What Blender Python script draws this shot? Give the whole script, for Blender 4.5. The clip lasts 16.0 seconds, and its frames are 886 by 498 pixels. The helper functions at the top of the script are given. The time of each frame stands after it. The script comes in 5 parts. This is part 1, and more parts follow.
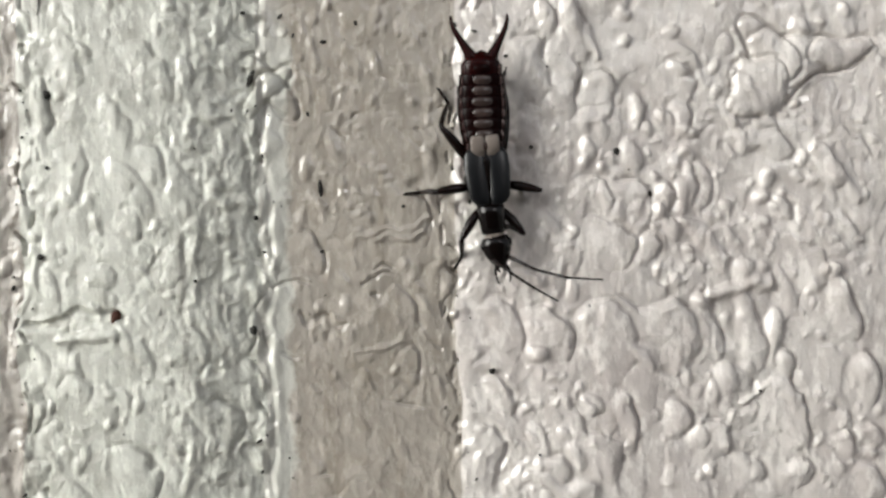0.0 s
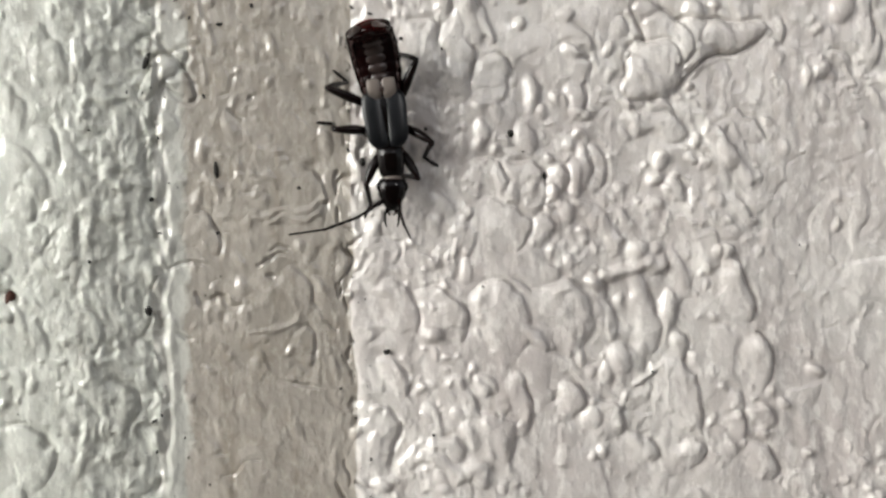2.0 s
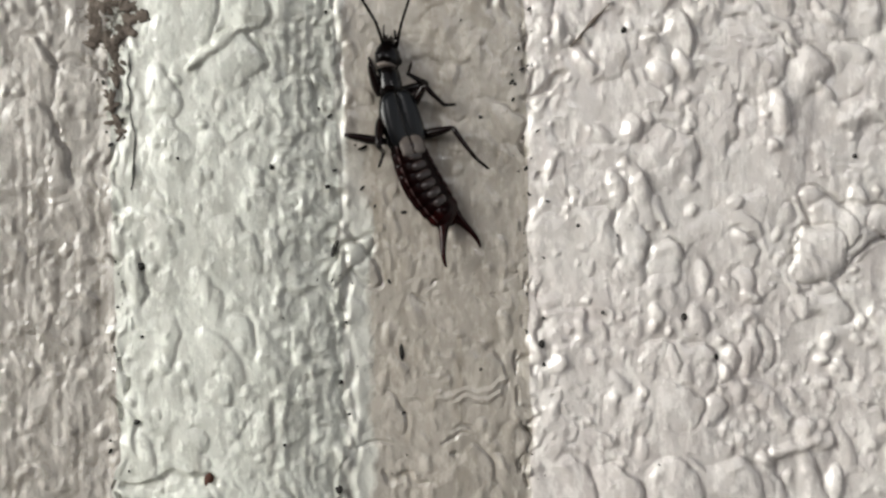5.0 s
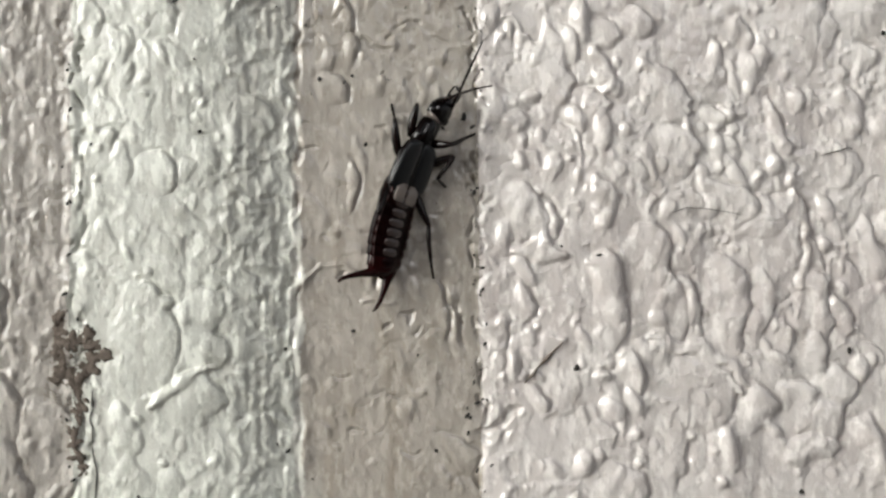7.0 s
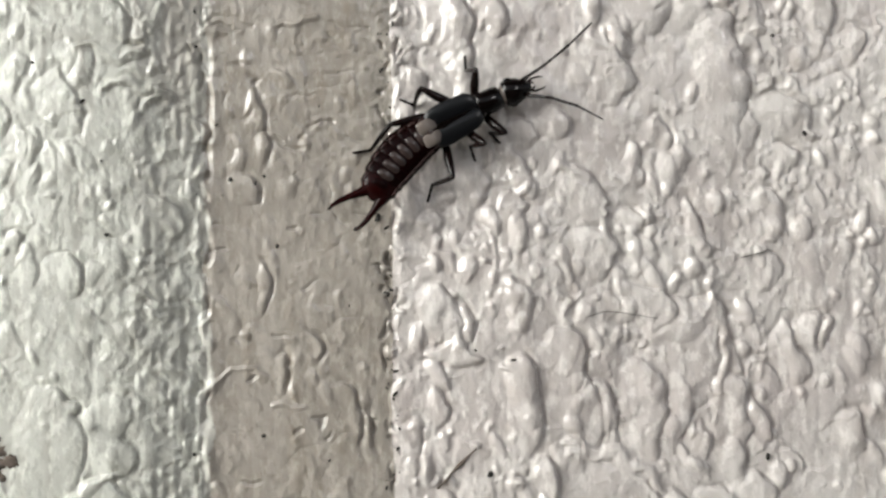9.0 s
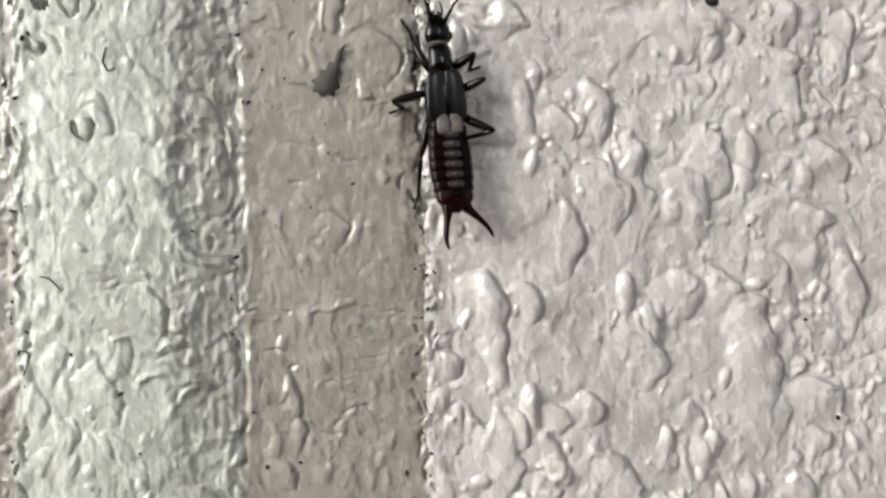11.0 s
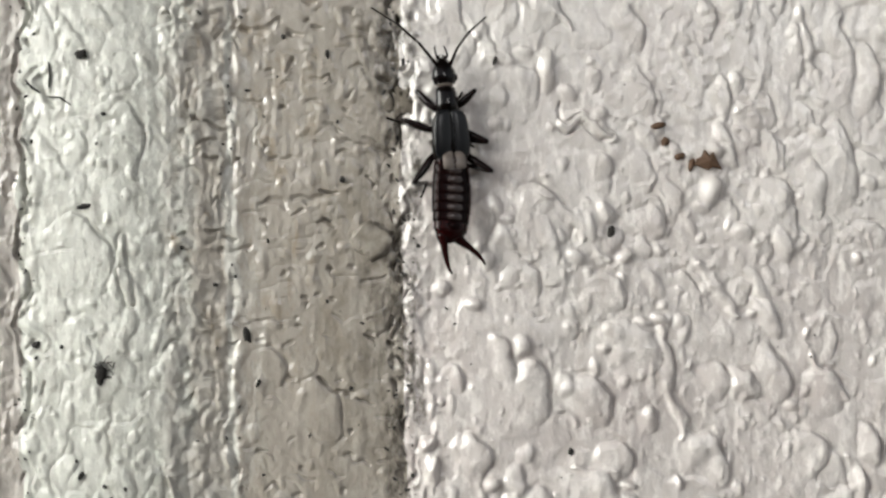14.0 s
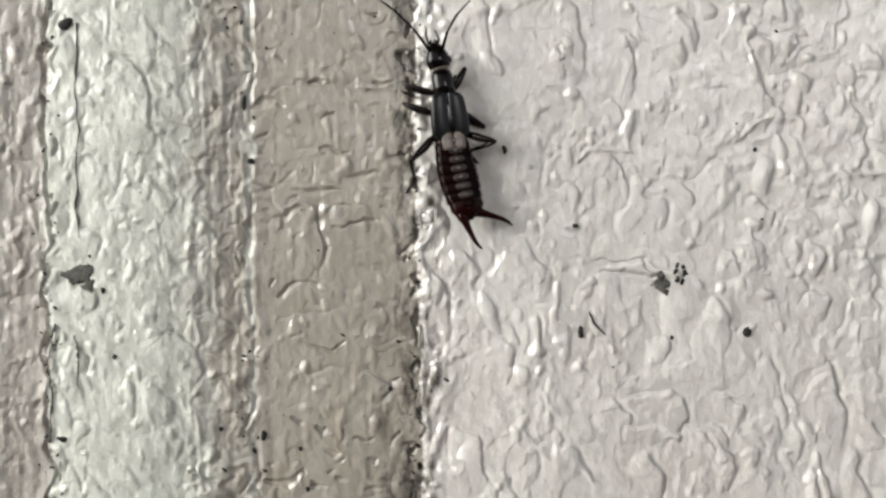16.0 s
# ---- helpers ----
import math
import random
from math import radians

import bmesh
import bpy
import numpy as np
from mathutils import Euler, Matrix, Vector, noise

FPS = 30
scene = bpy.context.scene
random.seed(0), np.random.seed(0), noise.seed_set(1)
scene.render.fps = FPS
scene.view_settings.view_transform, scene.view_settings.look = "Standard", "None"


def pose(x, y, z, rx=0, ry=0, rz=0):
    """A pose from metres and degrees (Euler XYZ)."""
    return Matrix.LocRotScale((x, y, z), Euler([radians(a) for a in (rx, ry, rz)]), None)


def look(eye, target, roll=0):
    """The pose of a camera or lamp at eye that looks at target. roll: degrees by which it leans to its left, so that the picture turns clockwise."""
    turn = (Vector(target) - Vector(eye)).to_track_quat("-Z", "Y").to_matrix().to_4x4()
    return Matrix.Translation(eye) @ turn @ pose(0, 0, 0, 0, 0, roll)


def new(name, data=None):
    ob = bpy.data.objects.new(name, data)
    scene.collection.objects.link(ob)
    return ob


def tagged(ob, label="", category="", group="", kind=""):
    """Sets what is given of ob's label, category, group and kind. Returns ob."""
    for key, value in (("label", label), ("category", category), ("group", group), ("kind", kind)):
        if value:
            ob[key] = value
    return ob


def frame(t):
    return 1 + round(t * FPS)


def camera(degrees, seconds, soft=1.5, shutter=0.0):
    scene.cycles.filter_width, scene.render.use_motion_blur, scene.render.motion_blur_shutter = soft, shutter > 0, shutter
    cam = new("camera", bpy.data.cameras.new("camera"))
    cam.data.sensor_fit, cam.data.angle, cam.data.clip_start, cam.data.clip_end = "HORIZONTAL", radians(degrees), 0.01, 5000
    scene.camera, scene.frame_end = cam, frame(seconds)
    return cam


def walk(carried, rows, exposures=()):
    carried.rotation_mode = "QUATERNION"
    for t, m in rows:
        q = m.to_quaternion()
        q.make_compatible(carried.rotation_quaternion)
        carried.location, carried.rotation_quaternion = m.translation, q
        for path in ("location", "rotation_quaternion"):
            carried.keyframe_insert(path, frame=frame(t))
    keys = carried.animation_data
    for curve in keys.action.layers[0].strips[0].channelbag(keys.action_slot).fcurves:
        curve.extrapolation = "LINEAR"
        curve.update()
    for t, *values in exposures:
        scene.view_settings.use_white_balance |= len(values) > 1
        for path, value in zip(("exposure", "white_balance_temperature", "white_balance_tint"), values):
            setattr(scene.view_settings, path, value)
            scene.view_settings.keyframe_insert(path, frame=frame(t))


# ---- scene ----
cam = camera(50.0, 16.0, soft=2.7)
# seconds, place in metres, yaw, pitch, roll
PATH = [
    (0.0, -0.00000, -0.05424, 1.00000, -1.82, 1.23, 1.35),
    (0.5, 0.00112, -0.05443, 1.00031, -1.92, 1.28, 1.22),
    (1.0, 0.00624, -0.05466, 0.99922, -1.81, 1.21, 1.24),
    (1.5, 0.00505, -0.05482, 0.99941, -1.90, 1.14, 1.28),
    (2.0, 0.00594, -0.05471, 0.99896, -1.92, 1.05, 1.30),
    (2.5, 0.00455, -0.05485, 1.00037, -1.94, 1.15, 1.34),
    (3.0, 0.00361, -0.05545, 1.00596, -1.88, 1.25, 1.47),
    (3.2, 0.00156, -0.05538, 1.00514, -1.93, 1.19, 1.46),
    (5.3, -0.00454, -0.05712, 1.01250, -1.93, 1.01, 1.53),
    (5.5, -0.00444, -0.05720, 1.01454, -1.93, 1.13, 1.54),
    (6.0, -0.00233, -0.05733, 1.02007, -2.05, 1.32, 1.33),
    (6.5, -0.00146, -0.05793, 1.02482, -2.05, 1.29, 0.96),
    (7.0, -0.00159, -0.05874, 1.03008, -2.07, 1.39, 0.97),
    (7.5, 0.00040, -0.05884, 1.03187, -2.13, 1.39, 0.96),
    (8.0, 0.00231, -0.05818, 1.03414, -2.11, 1.39, 0.81),
    (8.2, 0.00472, -0.05803, 1.03493, -1.99, 1.30, 0.80),
    (10.3, 0.00085, -0.05845, 1.04341, -2.14, 1.18, 0.83),
    (10.5, 0.00052, -0.05842, 1.04595, -2.02, 1.23, 0.84),
    (11.0, 0.00218, -0.05884, 1.05424, -1.85, 1.25, 0.89),
    (11.5, 0.00162, -0.06008, 1.06400, -1.86, 1.31, 1.06),
    (12.0, 0.00309, -0.06104, 1.07336, -1.98, 1.30, 1.22),
    (12.5, 0.00250, -0.06191, 1.08280, -1.99, 1.40, 1.39),
    (13.0, 0.00314, -0.06274, 1.09346, -2.03, 1.37, 1.34),
    (13.5, 0.00345, -0.06318, 1.10131, -1.99, 1.36, 1.22),
    (14.0, 0.00332, -0.06329, 1.10638, -2.04, 1.37, 1.00),
    (14.5, 0.00322, -0.06360, 1.11102, -2.01, 1.45, 0.93),
    (15.0, 0.00297, -0.06433, 1.11813, -2.06, 1.42, 1.00),
    (15.5, 0.00295, -0.06446, 1.12590, -2.10, 1.46, 1.19),
    (16.0, 0.00247, -0.06492, 1.13688, -1.92, 1.45, 1.21),
]
walk(cam, [(t, pose(x, y, z, 90 + pitch, roll, yaw)) for t, x, y, z, yaw, pitch, roll in PATH])

# ---- light: a bright hazy sky, an added glint lamp, and invented unseen porch parts ----
scene.view_settings.exposure = 0.525
world = bpy.data.worlds.new("sky")
scene.world = world
world.use_nodes = True
wn, wl = world.node_tree.nodes, world.node_tree.links
sky = wn.new("ShaderNodeTexSky")
sky.sky_type = "NISHITA"
sky.sun_disc = False
sky.sun_elevation, sky.sun_rotation = radians(20), radians(243)
sky.dust_density = 3.0
haze = wn.new("ShaderNodeHueSaturation")
haze.inputs["Saturation"].default_value = 0.2
wl.new(sky.outputs["Color"], haze.inputs["Color"])
wl.new(haze.outputs["Color"], wn["Background"].inputs["Color"])
wn["Background"].inputs["Strength"].default_value = 0.108
lamp = bpy.data.lights.new("sun", "SUN")
lamp.energy, lamp.angle, lamp.color = 1.4, radians(34), (0.965, 1.0, 0.945)
sun = new("sun", lamp)
sun.matrix_world = look((-2.2, -1.1, 1.9), (0, 0, 1.0))
# small unseen lamp, added for compact highlights and some frontal fill
glint = bpy.data.lights.new("added_glint_lamp", "AREA")
glint.shape, glint.size, glint.size_y = "RECTANGLE", 0.13, 0.19
glint.energy, glint.color = 0.95, (1.0, 0.97, 0.96)
new("added_glint_lamp", glint).matrix_world = look((0.46, -1.06, 1.50), (0.0, 0.0, 1.05))

# ---- materials ----
MM = 0.001


def material(name, colour, rough=0.5, metallic=0.0, coat=0.0, spec=0.5):
    m = bpy.data.materials.new(name)
    m.use_nodes = True
    b = m.node_tree.nodes["Principled BSDF"]
    b.inputs["Base Color"].default_value = (*colour, 1)
    b.inputs["Roughness"].default_value = rough
    b.inputs["Metallic"].default_value = metallic
    b.inputs["Coat Weight"].default_value = coat
    b.inputs["Coat Roughness"].default_value = 0.15
    b.inputs["Specular IOR Level"].default_value = spec
    return m


def noise_node(m, scale, detail=4.0, rough=0.55, stretch=(1, 1, 1)):
    n, k = m.node_tree.nodes, m.node_tree.links
    tc = n.new("ShaderNodeTexCoord")
    mp = n.new("ShaderNodeMapping")
    mp.inputs["Scale"].default_value = stretch
    k.new(tc.outputs["Object"], mp.inputs["Vector"])
    t = n.new("ShaderNodeTexNoise")
    t.inputs["Scale"].default_value = scale
    t.inputs["Detail"].default_value = detail
    t.inputs["Roughness"].default_value = rough
    k.new(mp.outputs["Vector"], t.inputs["Vector"])
    return t.outputs["Fac"]


def ramp(m, fac, stops):
    n, k = m.node_tree.nodes, m.node_tree.links
    r = n.new("ShaderNodeValToRGB")
    e = r.color_ramp.elements
    while len(e) < len(stops):
        e.new(0.5)
    for el, (p, c) in zip(e, stops):
        el.position, el.color = p, (*c, 1)
    k.new(fac, r.inputs["Fac"])
    return r.outputs["Color"]


def mix(m, fac, a, b):
    n, k = m.node_tree.nodes, m.node_tree.links
    x = n.new("ShaderNodeMix")
    x.data_type = "RGBA"
    for sock, v in ((x.inputs[0], fac), (x.inputs[6], a), (x.inputs[7], b)):
        if isinstance(v, tuple):
            sock.default_value = (*v, 1)
        elif isinstance(v, float):
            sock.default_value = v
        else:
            k.new(v, sock)
    return x.outputs[2]


def bump(m, fac, strength, distance):
    n, k = m.node_tree.nodes, m.node_tree.links
    b = n.new("ShaderNodeBump")
    b.inputs["Strength"].default_value = strength
    b.inputs["Distance"].default_value = distance
    k.new(fac, b.inputs["Height"])
    k.new(b.outputs["Normal"], n["Principled BSDF"].inputs["Normal"])


def band(m, x, half, z0, z1, fade, wobble):
    """A strip round x, between the heights z0 and z1, with a wavering edge."""
    n, k = m.node_tree.nodes, m.node_tree.links
    tc, sep = n.new("ShaderNodeTexCoord"), n.new("ShaderNodeSeparateXYZ")
    k.new(tc.outputs["Object"], sep.inputs["Vector"])

    def calc(kind, a, b, clamp=False):
        c = n.new("ShaderNodeMath")
        c.operation, c.use_clamp = kind, clamp
        for sock, v in zip(c.inputs, (a, b)):
            if isinstance(v, float):
                sock.default_value = v
            else:
                k.new(v, sock)
        return c.outputs[0]
    wave = calc("MULTIPLY", calc("SUBTRACT", noise_node(m, 450, 4, 0.6), 0.5), wobble)
    off = calc("ABSOLUTE", calc("SUBTRACT", calc("ADD", sep.outputs["X"], wave), float(x)), 0.0)
    side = calc("DIVIDE", calc("SUBTRACT", float(half), off), float(half) * 0.3, True)
    low = calc("DIVIDE", calc("SUBTRACT", sep.outputs["Z"], float(z0)), float(fade), True)
    high = calc("DIVIDE", calc("SUBTRACT", float(z1), sep.outputs["Z"]), float(fade), True)
    return calc("MULTIPLY", side, calc("MULTIPLY", low, high))


def paint(name, light, dark, stain, amount, aged=None, laps=(), grime=(), gloss=1.0, from_z=1.05):
    """Old gloss paint: two tones at a broad scale, thin grime at a fine one."""
    m = material(name, light, 0.32, spec=0.85)
    n, k = m.node_tree.nodes, m.node_tree.links
    broad = ramp(m, noise_node(m, 120, 3), [(0.35, dark), (0.65, light)])
    spots = ramp(m, noise_node(m, 420, 5, 0.65, (1, 1, 0.6)), [(0.60, (0, 0, 0)), (0.78, (amount,) * 3)])
    streaks = ramp(m, noise_node(m, 520, 4, 0.6, (1, 1, 0.10)), [(0.56, (0, 0, 0)), (0.74, (amount * 0.9,) * 3)])
    mottle = ramp(m, noise_node(m, 1150, 5, 0.6, (1, 1, 0.75)), [(0.47, (0, 0, 0)), (0.72, (amount * 0.55,) * 3)])
    colour = mix(m, mottle, mix(m, streaks, mix(m, spots, broad, stain), stain), stain)
    # bright patches of reflection put into the colour, drawn out along the brush
    sheen_patch = ramp(m, noise_node(m, 1500, 4, 0.62, (1, 1, 0.5)), [(0.50, (0, 0, 0)), (0.60, (amount * 1.5,) * 3)])
    colour = mix(m, sheen_patch, colour, tuple(min(0.8, 1.2 * c) for c in light))
    if aged:
        # weathered further up the strip
        tc, sep, rng = n.new("ShaderNodeTexCoord"), n.new("ShaderNodeSeparateXYZ"), n.new("ShaderNodeMapRange")
        k.new(tc.outputs["Object"], sep.inputs["Vector"])
        k.new(sep.outputs["Z"], rng.inputs["Value"])
        rng.inputs["From Min"].default_value, rng.inputs["From Max"].default_value = from_z, from_z + 0.04
        colour = mix(m, mix(m, noise_node(m, 90, 4), (0, 0, 0), rng.outputs["Result"]), colour, aged)
    for at, wide, z0, z1, coat in laps:
        # the neighbouring coat laps over the side of the strip, with a ragged shore
        colour = mix(m, band(m, at * MM, wide * MM, z0, z1, 0.006, 0.0022), colour, coat)
    for at, wide, z0, fade, size, cover, tint in grime:
        # grime and rusty water stains rubbed into the coat, and shade beside the step, from the height z0 up
        rub = band(m, at * MM, wide * MM, z0, 2.0 if wide < 1.5 or at < -9 else 1.14, fade, 0.0014)
        marks = ramp(m, noise_node(m, size, 5, 0.7, (1, 1, 0.5)), [(0.66 - 0.24 * cover, (0, 0, 0)), (0.84 - 0.24 * cover, (1, 1, 1))])
        colour = mix(m, mix(m, marks, (0.0, 0.0, 0.0), rub), colour, tint)
    k.new(colour, n["Principled BSDF"].inputs["Base Color"])
    r = ramp(m, noise_node(m, 1100, 4, 0.6, (1, 1, 0.6)), [(0.36, (0.06 / gloss,) * 3), (0.64, (0.26 / gloss,) * 3)])
    k.new(r, n["Principled BSDF"].inputs["Roughness"])
    # pimples and fine brush grain, stronger in patches
    patch = ramp(m, noise_node(m, 330, 3), [(0.38, (0.15,) * 3), (0.62, (1.0,) * 3)])
    pimple = ramp(m, noise_node(m, 3600, 2, 0.5, (1, 1, 0.6)), [(0.50, (0.0,) * 3), (0.64, (1.0,) * 3)])
    grain = mix(m, 0.12, pimple, ramp(m, noise_node(m, 7000, 2, 0.5, (1, 1, 0.35)), [(0.3, (0.0,) * 3), (0.7, (1.0,) * 3)]))
    streak = ramp(m, noise_node(m, 1250, 4, 0.62, (1, 1, 0.45)), [(0.36, (0.0,) * 3), (0.64, (1.0,) * 3)])
    bump(m, mix(m, 0.62, mix(m, patch, (0.0, 0.0, 0.0), grain), streak), 0.32, 0.00014)
    return m


# the dark band at the step is grime mixed with painted-in shade
PAINT_PANEL = paint("pinkish_white_paint", (0.648, 0.615, 0.584), (0.56, 0.512, 0.488), (0.40, 0.35, 0.31), 0.5, (0.655, 0.643, 0.609), grime=[(3.1, 1.3, 1.02, 0.055, 900, 0.8, (0.10, 0.088, 0.072))], from_z=1.10)
# the dark rows towards the step colour in its shade along with grime
PAINT_GROOVE = paint("beige_paint", (0.435, 0.399, 0.353), (0.375, 0.341, 0.299), (0.26, 0.21, 0.15), 0.5, (0.388, 0.355, 0.306), [(-8.0, 1.1, 0.0, 1.018, (0.64, 0.635, 0.58)), (-8.75, 0.5, 0.0, 2.0, (0.62, 0.61, 0.555))], [(-8.2, 1.9, 1.04, 0.03, 700, 0.8, (0.57, 0.55, 0.495)), (-0.2, 3.4, 1.07, 0.04, 380, 0.75, (0.27, 0.235, 0.19)), (-5.2, 3.0, 1.085, 0.03, 620, 0.55, (0.30, 0.235, 0.155)), (1.6, 1.9, 1.085, 0.02, 520, 0.95, (0.17, 0.148, 0.12)), (2.6, 1.3, 1.02, 0.055, 900, 0.9, (0.10, 0.088, 0.072))])
PAINT_BEAD = paint("greenish_white_paint", (0.63, 0.637, 0.577), (0.50, 0.503, 0.45), (0.30, 0.28, 0.24), 0.6, laps=[(-9.5, 1.5, 1.045, 2.0, (0.50, 0.475, 0.42))], grime=[(-10.4, 2.9, 1.028, 0.03, 330, 1.1, (0.445, 0.428, 0.385)), (-9.3, 2.2, 1.082, 0.025, 460, 1.05, (0.43, 0.392, 0.335)), (-10.6, 2.6, 1.085, 0.025, 560, 0.6, (0.33, 0.295, 0.235)), (-11.2, 2.0, 1.09, 0.02, 800, 0.3, (0.30, 0.21, 0.11)), (-18.5, 3.4, 1.085, 0.03, 480, 0.3, (0.36, 0.34, 0.30))], gloss=0.36)
PAINT_EDGE = paint("greyed_paint", (0.43, 0.40, 0.36), (0.34, 0.31, 0.275), (0.17, 0.14, 0.11), 0.6, gloss=0.38)

# ---- the moulding: one relief of brushed paint over four strips of wood ----
STEP = 0.1 * MM
X0, X1, Z0, Z1 = -30 * MM, 36 * MM, 0.974, 1.164
EDGE_LEFT, EDGE_BEAD, EDGE_STEP = -22.3 * MM, -8.75 * MM, 2.9 * MM


def smooth(a, b, v):
    t = np.clip((v - a) / (b - a), 0, 1)
    return t * t * (3 - 2 * t)


def profile(x):
    """Height of the bare wood towards the viewer, in mm, for x in mm."""
    bead = np.interp(x, [-22.9, -21.6, -19.0, -16.0, -13.8, -12.4, -9.2, -8.5], [-0.62, -0.36, -0.02, 0.20, 0.24, 0.14, -0.52, -0.60])
    groove = np.interp(x, [-8.5, -8.1, -7.4, -3.0, 1.4, 2.9], [-0.65, -0.5, -0.6, -0.58, -0.74, -0.80])
    h = np.where(x < -8.5, bead, groove)
    return np.where(x > 2.9, -0.80 + 0.14 * smooth(2.8, 3.4, x) + 0.66 * smooth(2.8, 12.0, x), h)


class Field:
    """Smooth random values over a plane, made from one table of random numbers."""

    def __init__(self, seed):
        self.t = np.random.default_rng(seed).random((256, 256)).astype(np.float32)

    def __call__(self, u, v):
        iu, iv = np.floor(u).astype(int), np.floor(v).astype(int)
        fu, fv = u - iu, v - iv
        fu, fv = fu * fu * (3 - 2 * fu), fv * fv * (3 - 2 * fv)
        a, b, c, d = iu & 255, (iu + 1) & 255, iv & 255, (iv + 1) & 255
        t = self.t
        return (t[a, c] * (1 - fu) + t[b, c] * fu) * (1 - fv) + (t[a, d] * (1 - fu) + t[b, d] * fu) * fv


XS = np.arange(X0, X1, STEP) / MM
ZS = (np.arange(Z0, Z1, STEP) - 0.9) / MM
GX, GZ = np.meshgrid(XS, ZS, indexing="ij")
RELIEF = np.zeros_like(GX)


WARP_X = np.zeros_like(GX)
WARP_Z = np.zeros_like(GX)


COAT = np.zeros_like(GX)
FINE = np.zeros_like(GX)
GRAIN = np.ones_like(GX)


def stamp(x, z, half, shape, creep=0.6, grain=1.0, coat=COAT):
    """Lay shape(dx, dz), in mm, over the coat round (x, z); the paint's creep makes its outline uneven."""
    i0, i1 = np.searchsorted(XS, (x - half, x + half))
    j0, j1 = np.searchsorted(ZS, (z - half, z + half))
    if i1 > i0 and j1 > j0:
        q = slice(i0, i1), slice(j0, j1)
        v = shape(GX[q] - x + creep * WARP_X[q], GZ[q] - z + creep * WARP_Z[q]) * (1 + grain * (GRAIN[q] - 1))
        coat[q] = np.where(v > 0, np.maximum(coat[q], v), coat[q] + v)


def dome(rx, rz, h, lean=0.0, power=0.55, sag=0.5, crease=0.0):
    """A drop that thins out to one side, as paint sags, with a crease at the foot of its steep side."""
    def shape(dx, dz):
        u = (dx + lean * dz) / rx
        k = np.clip(1 - u * u - (dz / rz) ** 2, 0, 1)
        rise = np.clip(0.5 + 0.42 * u + 0.22 * dz / rz, 0, 1)
        v = h * k ** (power + 0.9 * (1 - rise) * sag) * (1 - sag + sag * rise)
        if crease:
            far = (np.sqrt(u * u + (dz / rz) ** 2) - 1) * min(rx, rz) / 0.15
            v = np.where(k > 0, v, -crease * rise * rise * np.exp(-(far - 0.7) ** 2))
        return v
    return shape


def lumps(*rows):
    """Sagged lumps of paint: place, half width, half height, thickness in mm."""
    for x, z, rx, rz, h in rows:
        h *= 0.6 if x < -9 else 0.75 if x < 3 else 1.0
        h *= 1 - 0.4 * max(0.0, min(1.0, (z - 212) / 25)) - 0.3 * max(0.0, min(1.0, (110 - z) / 10))
        stamp(x, z, max(rx, rz) * 1.5 + 1.0, dome(rx, rz, h * 1.65, 0.12, 0.36, 0.92, 0.16), 0.95, 0.5)


def ridges(*rows):
    """Runs and cracks of paint: from, to, half width, height in mm."""
    for xa, za, xb, zb, r, h in rows:
        length = math.hypot(xb - xa, zb - za)
        ux, uz = (xb - xa) / length, (zb - za) / length

        def shape(dx, dz):
            s = dx * ux + dz * uz
            over = np.clip(np.abs(s) - length / 2, 0, None)
            wide = r * (1.15 - 0.9 * np.abs(s) / (length + r))
            d2 = (over ** 2 + (dx * uz - dz * ux) ** 2) / (wide * wide)
            return h * np.clip(1 - d2, 0, 1) ** 0.75
        stamp((xa + xb) / 2, (za + zb) / 2, length / 2 + 2 * r + 0.8, shape, 1.1, 0.5)


def run(h, *knots):
    """A thick run of paint through (x, z, half width), steep at its shore."""
    for (xa, za, ra), (xb, zb, rb) in zip(knots, knots[1:]):
        length = math.hypot(xb - xa, zb - za)
        ux, uz = (xb - xa) / length, (zb - za) / length

        def shape(dx, dz):
            along_it = np.clip((dx * ux + dz * uz) / length + 0.5, 0, 1)
            far = np.hypot(dx - (along_it - 0.5) * length * ux, dz - (along_it - 0.5) * length * uz)
            wide = ra + (rb - ra) * along_it
            k = np.clip(1 - (far / wide) ** 2, 0, 1)
            side = np.clip(0.62 + 0.3 * (dx + 0.4 * dz) / (length + ra), 0.35, 1)
            crease = -0.16 * np.exp(-(((far - wide) / 0.14 - 0.6) ** 2))
            return np.where(k > 0, h * side * np.minimum(wide, 1.2) * k ** 0.42, crease)
        stamp((xa + xb) / 2, (za + zb) / 2, length / 2 + 1.4 * max(ra, rb) + 0.6, shape, 0.55, 0.3)


